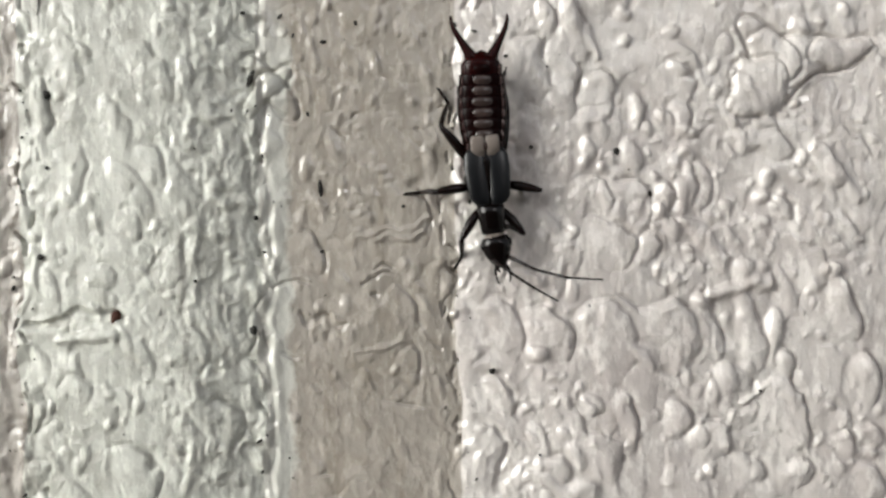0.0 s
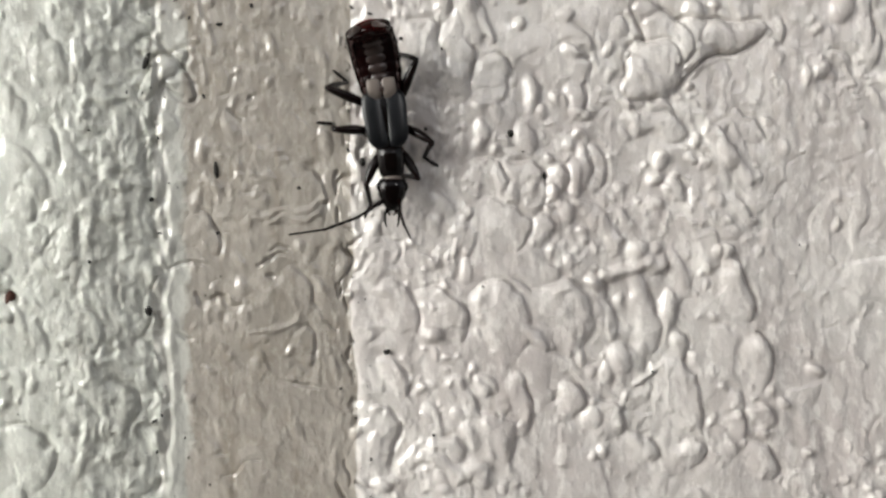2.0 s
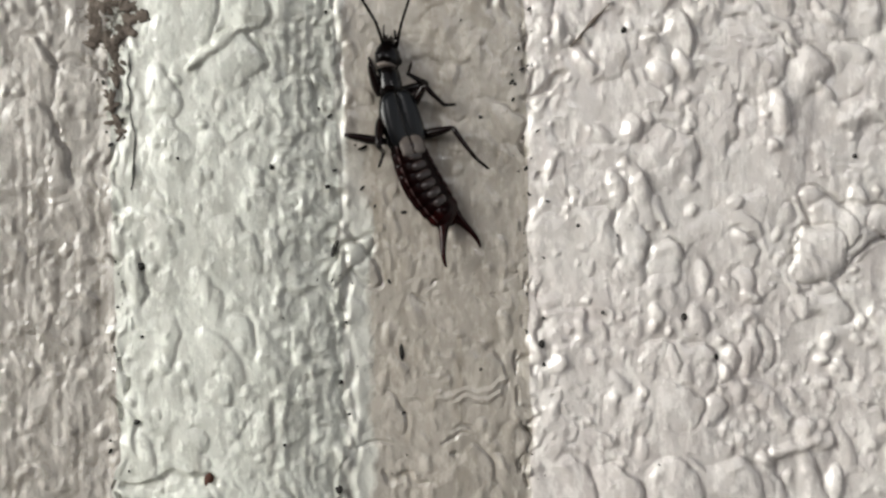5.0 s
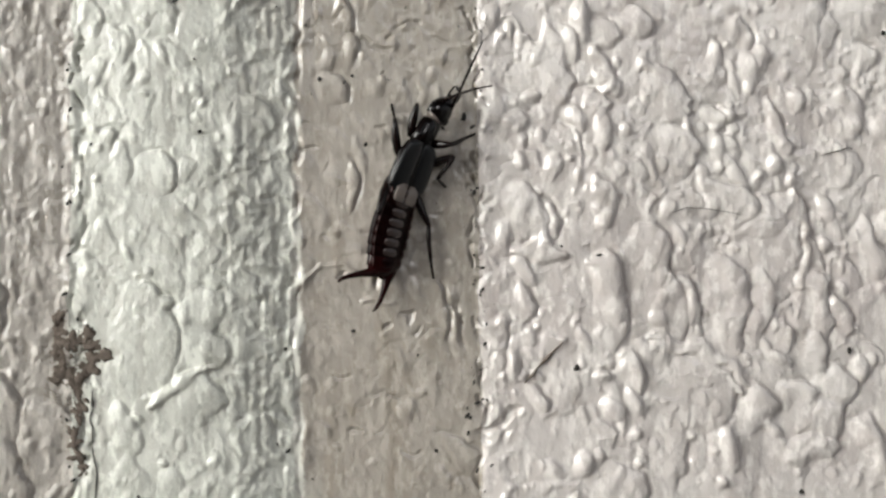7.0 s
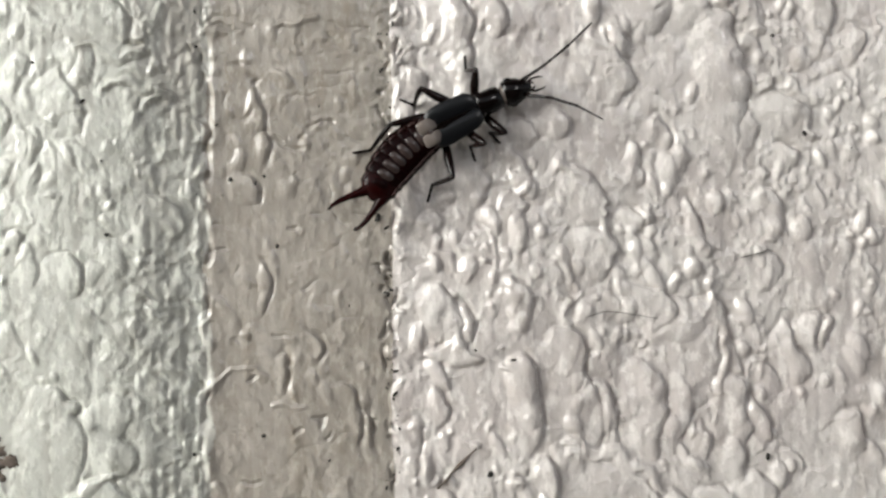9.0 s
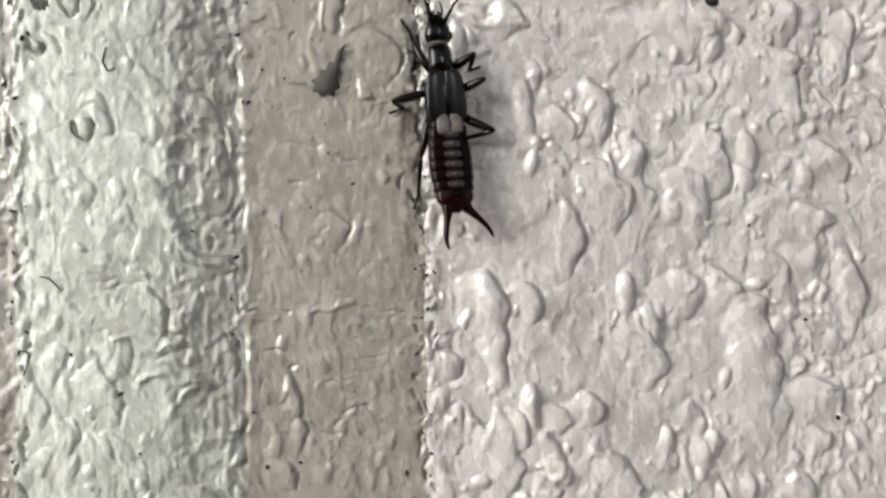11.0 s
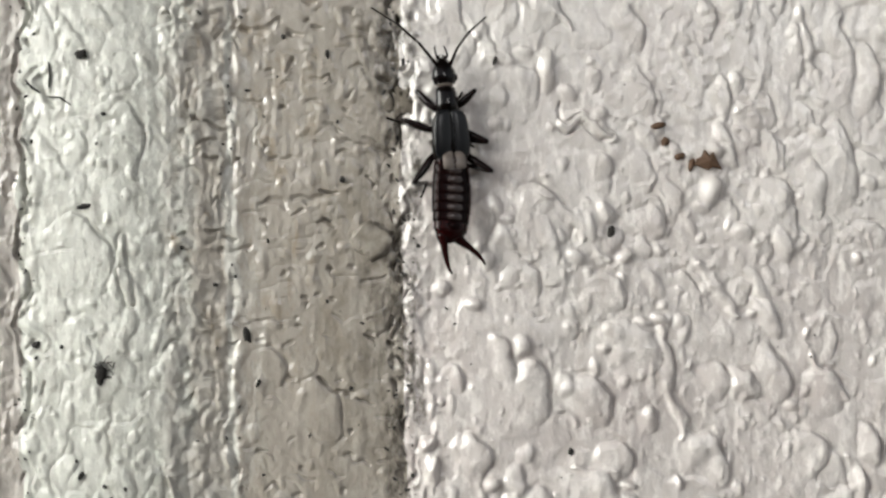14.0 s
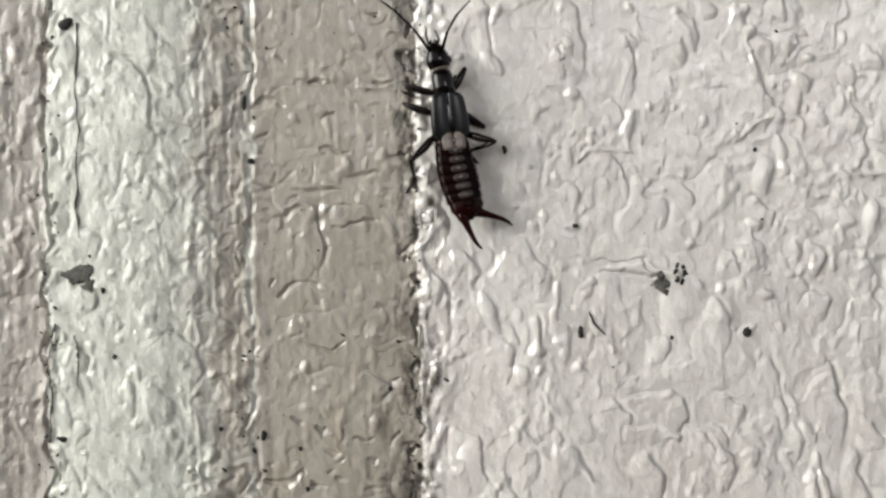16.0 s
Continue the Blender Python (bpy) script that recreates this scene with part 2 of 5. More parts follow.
def paint_skin():
    global RELIEF
    x, z = GX, GZ
    n = [Field(k) for k in range(30)]
    WARP_X[:] = 0.9 * (n[0](x / 1.7, z / 2.0) - 0.5) + 0.42 * (n[1](x / 0.75, z / 0.85) - 0.5) + 0.12 * (n[23](x / 0.35, z / 0.4) - 0.5)
    WARP_Z[:] = 1.0 * (n[2](x / 1.7, z / 2.0) - 0.5) + 0.45 * (n[3](x / 0.75, z / 0.85) - 0.5) + 0.12 * (n[24](x / 0.35, z / 0.4) - 0.5)
    GRAIN[:] = 0.7 + 0.6 * n[14](x / 0.7, z / 1.0)
    wx, wz = x + WARP_X, z + WARP_Z
    panel = smooth(3.0, 4.2, x)
    groove = smooth(-8.9, -8.3, x) * (1 - smooth(2.1, 3.2, x))
    slope = smooth(-13.8, -12.0, x) * (1 - smooth(-8.9, -8.2, x))
    edge = 1 - smooth(-22.4, -21.6, x)
    old = smooth(165, 185, z)
    h = profile(x + 0.35 * (n[4](x / 9, z / 6) - 0.5) + 0.35 * (n[5](x / 2, z / 1.3) - 0.5))
    h = h + 0.26 * (n[6](x / 6, z / 9) - 0.5) * (0.4 + 0.6 * panel)
    h = h - old * 0.2 * np.exp(-(((x + 12.8) / 1.8) ** 2))
    # low sags with a clear shore
    low = n[7](wx / 2.6, wz / 3.6)
    h = h + (0.04 + 0.07 * panel - 0.025 * groove) * np.clip((low - 0.55) / 0.3, 0, 1) ** 0.45
    low = n[21](wx / 1.6, wz / 2.0)
    h = h + (0.015 + 0.05 * panel + 0.04 * edge) * np.clip((low - 0.58) / 0.3, 0, 1) ** 0.5
    # beads of paint, taller than wide
    b = n[8](wx / 0.9, wz / 1.1)
    h = h + (0.025 + 0.015 * panel + 0.05 * slope + 0.05 * edge - 0.015 * groove) * np.clip((b - 0.56) / 0.3, 0, 1) ** 0.5
    c = n[9](wx / 0.42, wz / 0.5)
    h = h + (0.02 + 0.08 * slope + 0.02 * edge) * np.clip((c - 0.58) / 0.3, 0, 1) ** 0.6
    # thin sheets of older paint with a low shore
    k1 = n[19](wx / 2.6, wz / 2.2)
    h = h + (0.02 + 0.02 * panel) * smooth(0.50, 0.54, k1)
    k2 = n[26](wx / 1.35, wz / 1.6)
    h = h + (0.02 + 0.03 * panel) * smooth(0.57, 0.605, k2) * smooth(0.35, 0.6, n[27](x / 5, z / 5))
    k3 = n[28](wx / 0.62, wz / 0.8)
    h = h + (0.015 + 0.01 * panel + 0.03 * slope) * smooth(0.62, 0.68, k3)
    h = h - (0.05 + 0.01 * panel) * np.exp(-(((k1 - 0.495) / 0.012) ** 2)) * smooth(0.42, 0.55, n[25](x / 2.5, z / 2.0)) * (0.6 + 0.9 * old * (1 - panel))
    # thin wrinkles, lying across the flat of the groove
    r = 1 - np.abs(n[10](wx / 2.2, wz / 0.9) * 2 - 1)
    h = h - 0.05 * smooth(0.955, 0.99, r) * smooth(0.5, 0.6, n[13](x / 3, z / 3)) * (groove + 0.5 * slope + 0.2)
    # brush lines along the strip
    h = h + (0.05 * slope + 0.03 * edge + 0.010 + 0.014 * old * groove) * (n[11](x / 0.3, z / 2.8) - 0.5) * 2
    # crumbling paint along the arrises
    lip = np.exp(-(((x + 8.6) / 0.5) ** 2)) + (0.36 + 0.3 * old) * np.exp(-(((x - 3.8) / 1.2) ** 2)) + 0.6 * np.exp(-(((x + 21.7) / 0.8) ** 2))
    h = h + 0.45 * lip * (n[12](wx / 0.5, wz / 0.9) - 0.45)
    # crust: broken, sharp little scales
    g = np.abs(n[16](wx / 0.5, wz / 0.7) - 0.5) + 0.6 * np.abs(n[17](wx / 0.23, wz / 0.33) - 0.5)
    brink = smooth(1.9, 3.1, x) * (1 - smooth(4.0, 6.2, x))
    h = h + (0.03 + 0.02 * groove * old + 0.15 * slope + 0.05 * edge + (0.11 + 0.09 * old) * brink) * (0.32 - g) * (0.4 + n[18](x / 2.5, z / 3.0))
    RELIEF = h
    # drops and blisters, gathered in flocks
    rng = np.random.default_rng(5)
    for k in range(36000):
        px, pz = rng.uniform(-30, 36), rng.uniform(74, 264)
        flock = float(n[22](np.array(px / 4.0), np.array(pz / 5.0)))
        if rng.random() > (0.12 if px > 3.2 else 0.3) + (2.1 if px > 3.2 else 1.5) * max(flock - 0.32, 0):
            continue
        in_groove = -8.7 < px < 2.7
        on_panel = px > 3.2
        if in_groove and rng.random() < 0.2 or -21.5 < px < -13.5 and rng.random() < 0.15:
            continue
        size = rng.random()
        rad = rng.uniform(0.09, 0.19) if size < 0.78 else rng.uniform(0.19, 0.38) if size < 0.965 or not on_panel else rng.uniform(0.38, 0.75)
        tall = rng.uniform(0.7, 1.5) if rng.random() < 0.75 else rng.uniform(1.5, 2.6)
        high = rad * rng.uniform(0.5, 1.1) * (0.5 if in_groove else 0.7 if px < -8 else 1.0)
        stamp(px, pz, rad * 3 + 0.5, dome(rad, rad * tall, high, rng.uniform(-0.3, 0.5), 0.5, 0.5), 0.3, 0.3, FINE)
    # middling sags between the large lumps
    for k in range(380):
        px, pz = rng.uniform(3.5, 36), rng.uniform(74, 264)
        rx = rng.uniform(0.35, 0.95)
        if rng.random() > 2.2 * float(n[22](np.array(px / 4.0), np.array(pz / 5.0))) - 0.35:
            continue
        stamp(px, pz, 3.2, dome(rx, rx * rng.uniform(0.8, 2.0), rx * rng.uniform(0.15, 0.4), rng.uniform(-0.2, 0.5), 0.32, 0.9, 0.12), 0.85, 0.4)
    for k in range(420):
        px, pz = rng.uniform(-22, -9), rng.uniform(74, 264)
        rx = rng.uniform(0.4, 1.0)
        stamp(px, pz, 3.2, dome(rx, rx * rng.uniform(0.8, 2.0), rx * rng.uniform(0.10, 0.26), rng.uniform(-0.2, 0.5), 0.45, 0.85, 0.05), 0.9, 0.4)
    for k in range(520):
        px, pz = rng.uniform(-8, 2.4), rng.uniform(76, 264)
        rx = rng.uniform(0.16, 0.5)
        stamp(px, pz, 2.2, dome(rx, rx * rng.uniform(0.8, 2.6), rx * rng.uniform(0.15, 0.4), rng.uniform(-0.2, 0.5), 0.5, 0.7), 0.4, 0.3)
    # short hairline cracks across the groove
    for k in range(300):
        px, pz, half = rng.uniform(-8, 2), rng.uniform(76, 262), rng.uniform(0.12, 0.5) if rng.random() < 0.8 else rng.uniform(0.6, 1.3)
        if (pz < 165 or pz > 225) and rng.random() < 0.45:
            continue
        ridges((px - half, pz, px + half, pz + rng.uniform(-0.25, 0.25), rng.uniform(0.09, 0.12), -rng.uniform(0.08, 0.2) * (1.4 if pz > 165 else 1.0)))
    # more and deeper ones where the coat is weathered
    for k in range(85):
        px, pz, half = rng.uniform(-12.5, 2.4), rng.uniform(188, 228), rng.uniform(0.1, 0.45)
        up = rng.normal(0, 0.35) * half
        ridges((px - half, pz - up, px + half, pz + up, rng.uniform(0.09, 0.17), -rng.uniform(0.15, 0.42)))
        if rng.random() < 0.5:
            ridges((px + half, pz + up, px + half + rng.uniform(-0.2, 0.3), pz + up - rng.uniform(0.2, 0.6), 0.10, -rng.uniform(0.12, 0.3)))
    # and along the arrises
    for mid, count in ((2.7, 330), (-21.9, 130), (-8.9, 60)):
        for k in range(count):
            px, pz, half = rng.normal(mid, 0.3), rng.uniform(76, 262), rng.uniform(0.15, 0.5)
            if mid > 0 and pz < 165 and rng.random() < 0.25:
                continue
            ridges((px, pz - half, px + rng.uniform(-0.25, 0.25), pz + half, rng.uniform(0.10, 0.16), -rng.uniform(0.12, 0.28) * (2.0 if mid > 0 and pz > 165 else 1.2)))


paint_skin()
lumps((25.7, 87, 0.84, 1.29, 0.3), (21.5, 87.7, 0.77, 0.97, 0.25), (19.2, 88.1, 0.97, 0.77, 0.2), (7.3, 88.5, 1.29, 0.71, 0.3), (-16, 88.6, 1.55, 1.68, 0.35), (10.4, 88.7, 1.29, 1.61, 0.3), (3.8, 88.9, 1.03, 2, 0.25), (24.5, 89.4, 0.77, 0.84, 0.3), (17, 89.9, 1.23, 1.16, 0.35), (11.7, 90.6, 0.84, 1.94, 0.25), (-11.1, 91, 0.97, 1.55, 0.35), (21.1, 91.2, 1.48, 2, 0.4), (14.9, 91.3, 0.77, 1.16, 0.32), (4.7, 92.7, 0.84, 1.29, 0.22), (25.8, 93, 1.16, 1.48, 0.4), (21.4, 93.7, 0.71, 1.16, 0.3))
lumps((-19.2, 93.7, 1.29, 0.71, 0.25), (-9.4, 93.9, 0.77, 1.1, 0.25), (-0.5, 94.2, 0.65, 0.97, 0.12), (19.4, 95.3, 0.71, 2, 0.3), (10.9, 95.8, 2, 2, 0.4), (-12.6, 95.8, 0.65, 1.29, 0.2), (14.5, 96, 2, 2.32, 0.55), (16.8, 96, 1.03, 2, 0.3), (7.2, 96.2, 1.68, 1.94, 0.25), (5.1, 96.3, 1.29, 1.61, 0.22), (24.5, 97.1, 1.03, 1.68, 0.42), (-1, 97.4, 1.29, 1.48, 0.1), (13.3, 100.9, 0.71, 0.97, 0.25), (-6.1, 101.1, 1.16, 0.97, 0.14), (10.7, 101.3, 1.94, 1.61, 0.25), (21.4, 102.8, 0.52, 0.52, 0.25))
lumps((-0.3, 103.7, 1.77, 1.68, 0.12), (14.7, 104, 0.84, 0.84, 0.3), (11.8, 104.1, 1.48, 1.23, 0.22), (10.1, 104.3, 1.29, 1.16, 0.2), (16.1, 104.5, 0.52, 1.29, 0.22), (-14.8, 106.1, 0.84, 1.29, 0.2), (19.1, 106.7, 0.84, 0.71, 0.25), (20.4, 106.8, 1.29, 1.1, 0.25), (13, 108.6, 0.58, 1.1, 0.3), (-20.9, 109.5, 0.85, 1.7, 0.35), (8.9, 109.9, 0.88, 1.56, 0.3), (11, 110.4, 0.77, 0.9, 0.3), (15.6, 111, 0.71, 0.52, 0.3))
lumps((6.8, 111.4, 1.56, 2.04, 0.25), (9, 111.4, 0.77, 1.94, 0.3), (9.4, 113.9, 1.1, 1.94, 0.45), (7.8, 114.1, 0.68, 1.15, 0.3), (11.3, 116, 1.7, 1.87, 0.28), (-25.8, 117, 1.02, 2.04, 0.3), (14.3, 118.4, 1.36, 2.04, 0.2), (27.1, 118.7, 0.95, 2.04, 0.4), (0.9, 118.7, 1.77, 1.22, 0.14), (22.7, 118.8, 2.38, 1.02, 0.35), (-27.1, 119, 1.7, 1.7, 0.3), (-11.3, 120.3, 1.36, 1.7, 0.2), (23.6, 120.4, 2.04, 1.53, 0.35), (-24, 121, 2.04, 1.87, 0.3))
lumps((20, 121.2, 1.22, 1.53, 0.35), (22.5, 122.2, 1.15, 1.02, 0.28), (6.3, 122.2, 0.75, 0.75, 0.3), (15.2, 122.3, 3.12, 3.12, 0.3), (24.7, 122.3, 1.36, 1.53, 0.3), (-15.1, 122.4, 2.11, 1.7, 0.35), (-26.7, 122.4, 1.36, 2.04, 0.25), (12.2, 123.5, 0.95, 1.43, 0.5), (10.4, 123.5, 0.54, 0.68, 0.35), (23.7, 124.5, 0.68, 1.19, 0.3), (-13.9, 125.5, 1.36, 1.7, 0.22), (21.9, 125.8, 0.68, 1.02, 0.22), (30.9, 126.1, 1.02, 1.36, 0.3), (-17.9, 126.6, 2.38, 3.4, 0.25), (1.5, 126.7, 0.34, 1.02, 0.2), (23.8, 126.9, 0.81, 1.7, 0.3))
lumps((0.4, 126.9, 0.48, 1.36, 0.12), (25.2, 127.1, 0.81, 1.36, 0.3), (11.1, 127.2, 0.68, 1.02, 0.4), (18.3, 127.6, 1.22, 3.23, 0.4), (15.9, 127.8, 0.88, 1.7, 0.25), (5.4, 127.8, 0.85, 1.19, 0.3), (20.1, 127.9, 0.81, 2.72, 0.3), (-27.2, 128.1, 1.02, 2.04, 0.3), (23.4, 128.2, 1.22, 1.7, 0.3), (-13.9, 128.3, 1.22, 1.36, 0.25), (14, 128.4, 1.56, 2.72, 0.3), (-16.2, 128.4, 0.48, 0.48, 0.22), (11, 128.5, 1.15, 2.89, 0.4), (-0, 128.7, 0.54, 1.02, 0.12), (-4, 130.2, 0.41, 1.02, 0.16), (13.5, 131, 1.36, 2.04, 0.3))
lumps((27.4, 131.1, 0.81, 1.7, 0.3), (20.3, 131.2, 2.38, 3.74, 0.3), (-2.1, 132.1, 0.34, 0.88, 0.16), (29.6, 132.4, 0.68, 0.81, 0.25), (28.6, 132.5, 0.83, 1.04, 0.3), (21.9, 133.3, 1.39, 1.73, 0.25), (7.1, 133.3, 0.83, 1.39, 0.3), (5.4, 133.8, 1.77, 1.77, 0.38), (18.4, 134.1, 1.73, 1.39, 0.3), (10.5, 134.6, 0.85, 1.36, 0.25), (-5.3, 135.7, 0.41, 1.36, 0.14), (-16.9, 136.2, 1.36, 1.36, 0.2), (15, 137.3, 1.53, 1.87, 0.3), (-20.2, 138.6, 0.81, 0.81, 0.2), (21.3, 139.3, 0.69, 1.56, 0.25), (17.7, 139.3, 0.88, 0.88, 0.25))
lumps((-11.2, 139.7, 1.09, 1.56, 0.35), (9.6, 140.4, 1.36, 1.36, 0.15), (14.4, 140.9, 1.7, 2.04, 0.3), (-5.9, 141.8, 1.02, 1.02, 0.2), (6.9, 142.2, 1.6, 2.43, 0.28), (10.5, 142.7, 0.68, 1.7, 0.25), (17.8, 143.4, 0.83, 1.04, 0.2), (27.1, 143.4, 0.69, 0.76, 0.3), (7.6, 144, 0.69, 1.39, 0.25), (-5.2, 144.2, 0.42, 1.04, 0.18), (8.4, 144.5, 0.75, 1.36, 0.3), (11.1, 144.8, 0.75, 0.95, 0.25), (23.9, 145.4, 2.04, 2.04, 0.25), (12.7, 145.5, 1.36, 1.09, 0.35), (27.1, 145.9, 1.7, 1.36, 0.3), (-5.6, 146.7, 0.42, 1.25, 0.18))
lumps((-17.1, 146.9, 1.36, 2.04, 0.2), (-11.4, 147.1, 1.04, 0.7, 0.25), (23.3, 148.2, 1.74, 3.83, 0.3), (4, 148.3, 1.02, 0.88, 0.3), (16.2, 148.8, 1.73, 2.08, 0.25), (7, 148.8, 0.95, 2.38, 0.3), (-9.7, 148.8, 0.83, 1.39, 0.25), (-14.1, 150, 1.56, 0.75, 0.25), (23, 151.5, 1.04, 1.04, 0.3), (-15.1, 151.7, 2.09, 1.74, 0.2), (6.2, 151.8, 1.67, 2.16, 0.4), (9.2, 151.8, 1.04, 1.39, 0.32), (18.5, 152.5, 1.73, 1.56, 0.35), (21.2, 152.6, 1.73, 1.56, 0.3), (29.5, 153.1, 0.9, 2.09, 0.28), (-10.6, 154.7, 1.6, 0.83, 0.3))
lumps((11.7, 156.1, 0.9, 2.09, 0.28), (-3, 156.7, 1.18, 1.25, 0.15), (27.2, 157.1, 1.39, 1.18, 0.3), (19.4, 158.5, 1.74, 1.91, 0.38), (13.9, 158.6, 1.6, 2.09, 0.28), (-10.2, 160.3, 1.32, 2.43, 0.35), (28.2, 160.5, 1.39, 1.6, 0.25), (20.5, 160.6, 1.4, 2.45, 0.3), (16.1, 160.7, 0.9, 1.74, 0.3), (11.4, 163, 1.05, 1.4, 0.3), (-10.6, 163.3, 1.26, 1.75, 0.3), (-17.3, 163.5, 1.26, 0.91, 0.22), (13.6, 164.1, 0.98, 2.24, 0.35), (9.2, 164.2, 0.84, 1.75, 0.28), (4.9, 164.3, 1.05, 1.75, 0.3), (25.5, 165.2, 1.04, 2.43, 0.3))
lumps((25.5, 167, 1.4, 1.26, 0.25), (29.2, 167, 0.98, 1.4, 0.3), (-0.1, 167.7, 1.4, 1.75, 0.1), (29.5, 168.9, 0.71, 1.76, 0.3), (19.7, 169.6, 2.47, 1.76, 0.4), (25.3, 169.8, 1.06, 1.41, 0.25), (7.9, 169.9, 1.41, 1.41, 0.35), (-2.6, 170.6, 0.49, 1.4, 0.2), (-18.3, 171.3, 0.91, 1.26, 0.28), (31.7, 172.5, 0.49, 2.12, 0.25), (29.7, 173.2, 1.75, 1.26, 0.3), (7.2, 173.5, 1.26, 1.33, 0.32), (-9.4, 173.6, 1.05, 3.16, 0.25), (4.7, 173.9, 1.47, 1.47, 0.35), (26.8, 174.7, 0.71, 0.71, 0.3), (25.1, 174.8, 0.85, 0.71, 0.3))
lumps((11, 175, 0.85, 1.76, 0.3), (7.3, 175.1, 1.41, 1.76, 0.3), (13.6, 175.3, 1.41, 2.47, 0.25), (-2.9, 175.3, 0.42, 2.1, 0.2), (25.8, 178.4, 1.4, 1.75, 0.25), (22.4, 178.5, 0.91, 0.84, 0.3), (19.3, 178.7, 1.4, 2.63, 0.3), (29.4, 178.9, 1.41, 1.06, 0.35), (31.3, 178.9, 0.71, 1.27, 0.25), (16.9, 179, 1.54, 1.4, 0.38), (22.3, 180.2, 0.49, 0.63, 0.3), (12.6, 180.8, 1.41, 2.47, 0.3), (31.5, 182, 1.26, 2.1, 0.25), (15.5, 182.1, 1.26, 1.96, 0.32), (11.2, 183.8, 1.41, 2.12, 0.35), (15.6, 185.2, 1.05, 1.26, 0.28))
lumps((-19.2, 186.4, 1.19, 1.19, 0.25), (23.3, 186.5, 0.78, 1.41, 0.3), (24.4, 186.5, 0.42, 0.85, 0.3), (25.3, 186.9, 1.19, 1.75, 0.28), (-12, 188.2, 2.1, 1.4, 0.25), (10, 189, 1.76, 2.47, 0.35), (12, 189.3, 1.61, 2.45, 0.3), (-14.8, 189.9, 1.42, 1.42, 0.2), (17, 190, 1.76, 1.06, 0.4), (23.4, 190, 0.78, 1.28, 0.3), (15.1, 190.8, 1.94, 2.29, 0.45), (33.1, 191.3, 0.5, 1.43, 0.3), (20.8, 192.2, 0.56, 0.56, 0.3), (16.5, 193.4, 1.65, 1.65, 0.3), (7.1, 193.8, 1.29, 1.97, 0.35), (29.9, 193.8, 1.08, 1.43, 0.3))
lumps((22.4, 194, 1.58, 1.65, 0.35), (33.9, 194.3, 0.93, 1.43, 0.35), (-13, 196.4, 2.01, 2.51, 0.25), (19, 196.5, 0.78, 0.93, 0.35), (-3, 196.9, 1.43, 2.15, 0.12), (15.2, 197.7, 1.43, 1.78, 0.35), (31, 198.1, 1.43, 1.78, 0.35), (10.8, 198.3, 1.76, 2.12, 0.3), (25.4, 198.5, 1.29, 1.51, 0.42), (23.7, 198.9, 1.14, 1.35, 0.4), (27.5, 199, 1.07, 1.78, 0.3), (-6.3, 199.9, 1.29, 1.43, 0.12), (19.7, 200.1, 1.08, 2.15, 0.25), (9.1, 200.3, 0.86, 1.65, 0.28), (18, 201.1, 1.78, 2.14, 0.4), (16.2, 204.9, 1.43, 1.43, 0.25))
lumps((-18.7, 208, 2.51, 2.51, 0.2), (0.9, 208, 1.79, 1.51, 0.2), (18.8, 209.5, 1.44, 1.08, 0.25), (11.9, 209.7, 2.17, 2.17, 0.25), (27.8, 210, 1.78, 2.5, 0.3), (30.6, 211.5, 1.07, 1.78, 0.25), (32.4, 212.9, 1.43, 2.87, 0.25), (16.2, 213.1, 1.08, 0.93, 0.3), (-15.3, 215.4, 1.08, 2.15, 0.2), (24.6, 217.4, 0.57, 1.43, 0.3), (19, 217.6, 1.08, 2.51, 0.25), (24.9, 218.3, 0.51, 1.44, 0.3), (34.5, 218.6, 0.79, 2.87, 0.3), (11, 218.9, 1.08, 1.29, 0.25), (15.5, 219.2, 1.08, 0.72, 0.25), (32.8, 220.9, 0.72, 3.25, 0.25))
lumps((30.8, 220.9, 0.51, 2.17, 0.25), (29.9, 221, 0.57, 2.15, 0.25), (-11.6, 221.5, 1.86, 1.65, 0.4), (18.3, 222.6, 1.01, 1.81, 0.3), (12.2, 223.5, 1.81, 1.44, 0.3), (5.8, 223.9, 1.31, 1.82, 0.3), (10, 224.6, 1.09, 2.18, 0.3), (26.6, 225.6, 0.94, 2.17, 0.2), (18.6, 226.6, 2.55, 1.82, 0.28), (30.8, 226.7, 1.09, 3.28, 0.2), (15.9, 226.7, 1.09, 1.82, 0.28), (26.9, 227.2, 1.09, 3.28, 0.2), (30.9, 227.9, 0.87, 2.18, 0.25), (-0.7, 229.4, 1.46, 1.09, 0.1), (8.2, 230.8, 1.24, 1.82, 0.28), (-14, 231.3, 2.18, 1.82, 0.2))
lumps((-20.7, 231.5, 1.31, 1.09, 0.3), (11, 232.2, 0.51, 1.46, 0.25), (35.1, 232.6, 1.44, 1.44, 0.25), (23.3, 233.1, 1.08, 1.81, 0.25), (-10.9, 233.1, 1.09, 1.09, 0.28), (29.9, 233.9, 1.09, 1.09, 0.25), (33.8, 234.1, 0.95, 1.82, 0.3), (4.1, 234.7, 0.95, 2.55, 0.35), (-20.3, 235.6, 1.27, 1.09, 0.25), (33.5, 236, 1.46, 2.18, 0.25), (6, 237, 1.46, 1.31, 0.28), (24.4, 237, 0.73, 0.87, 0.22), (30.4, 237.3, 0.73, 1.09, 0.25), (-4.7, 239.1, 1.67, 2.55, 0.15), (26.5, 240.5, 0.95, 0.95, 0.25), (18.6, 240.8, 1.6, 1.67, 0.28))
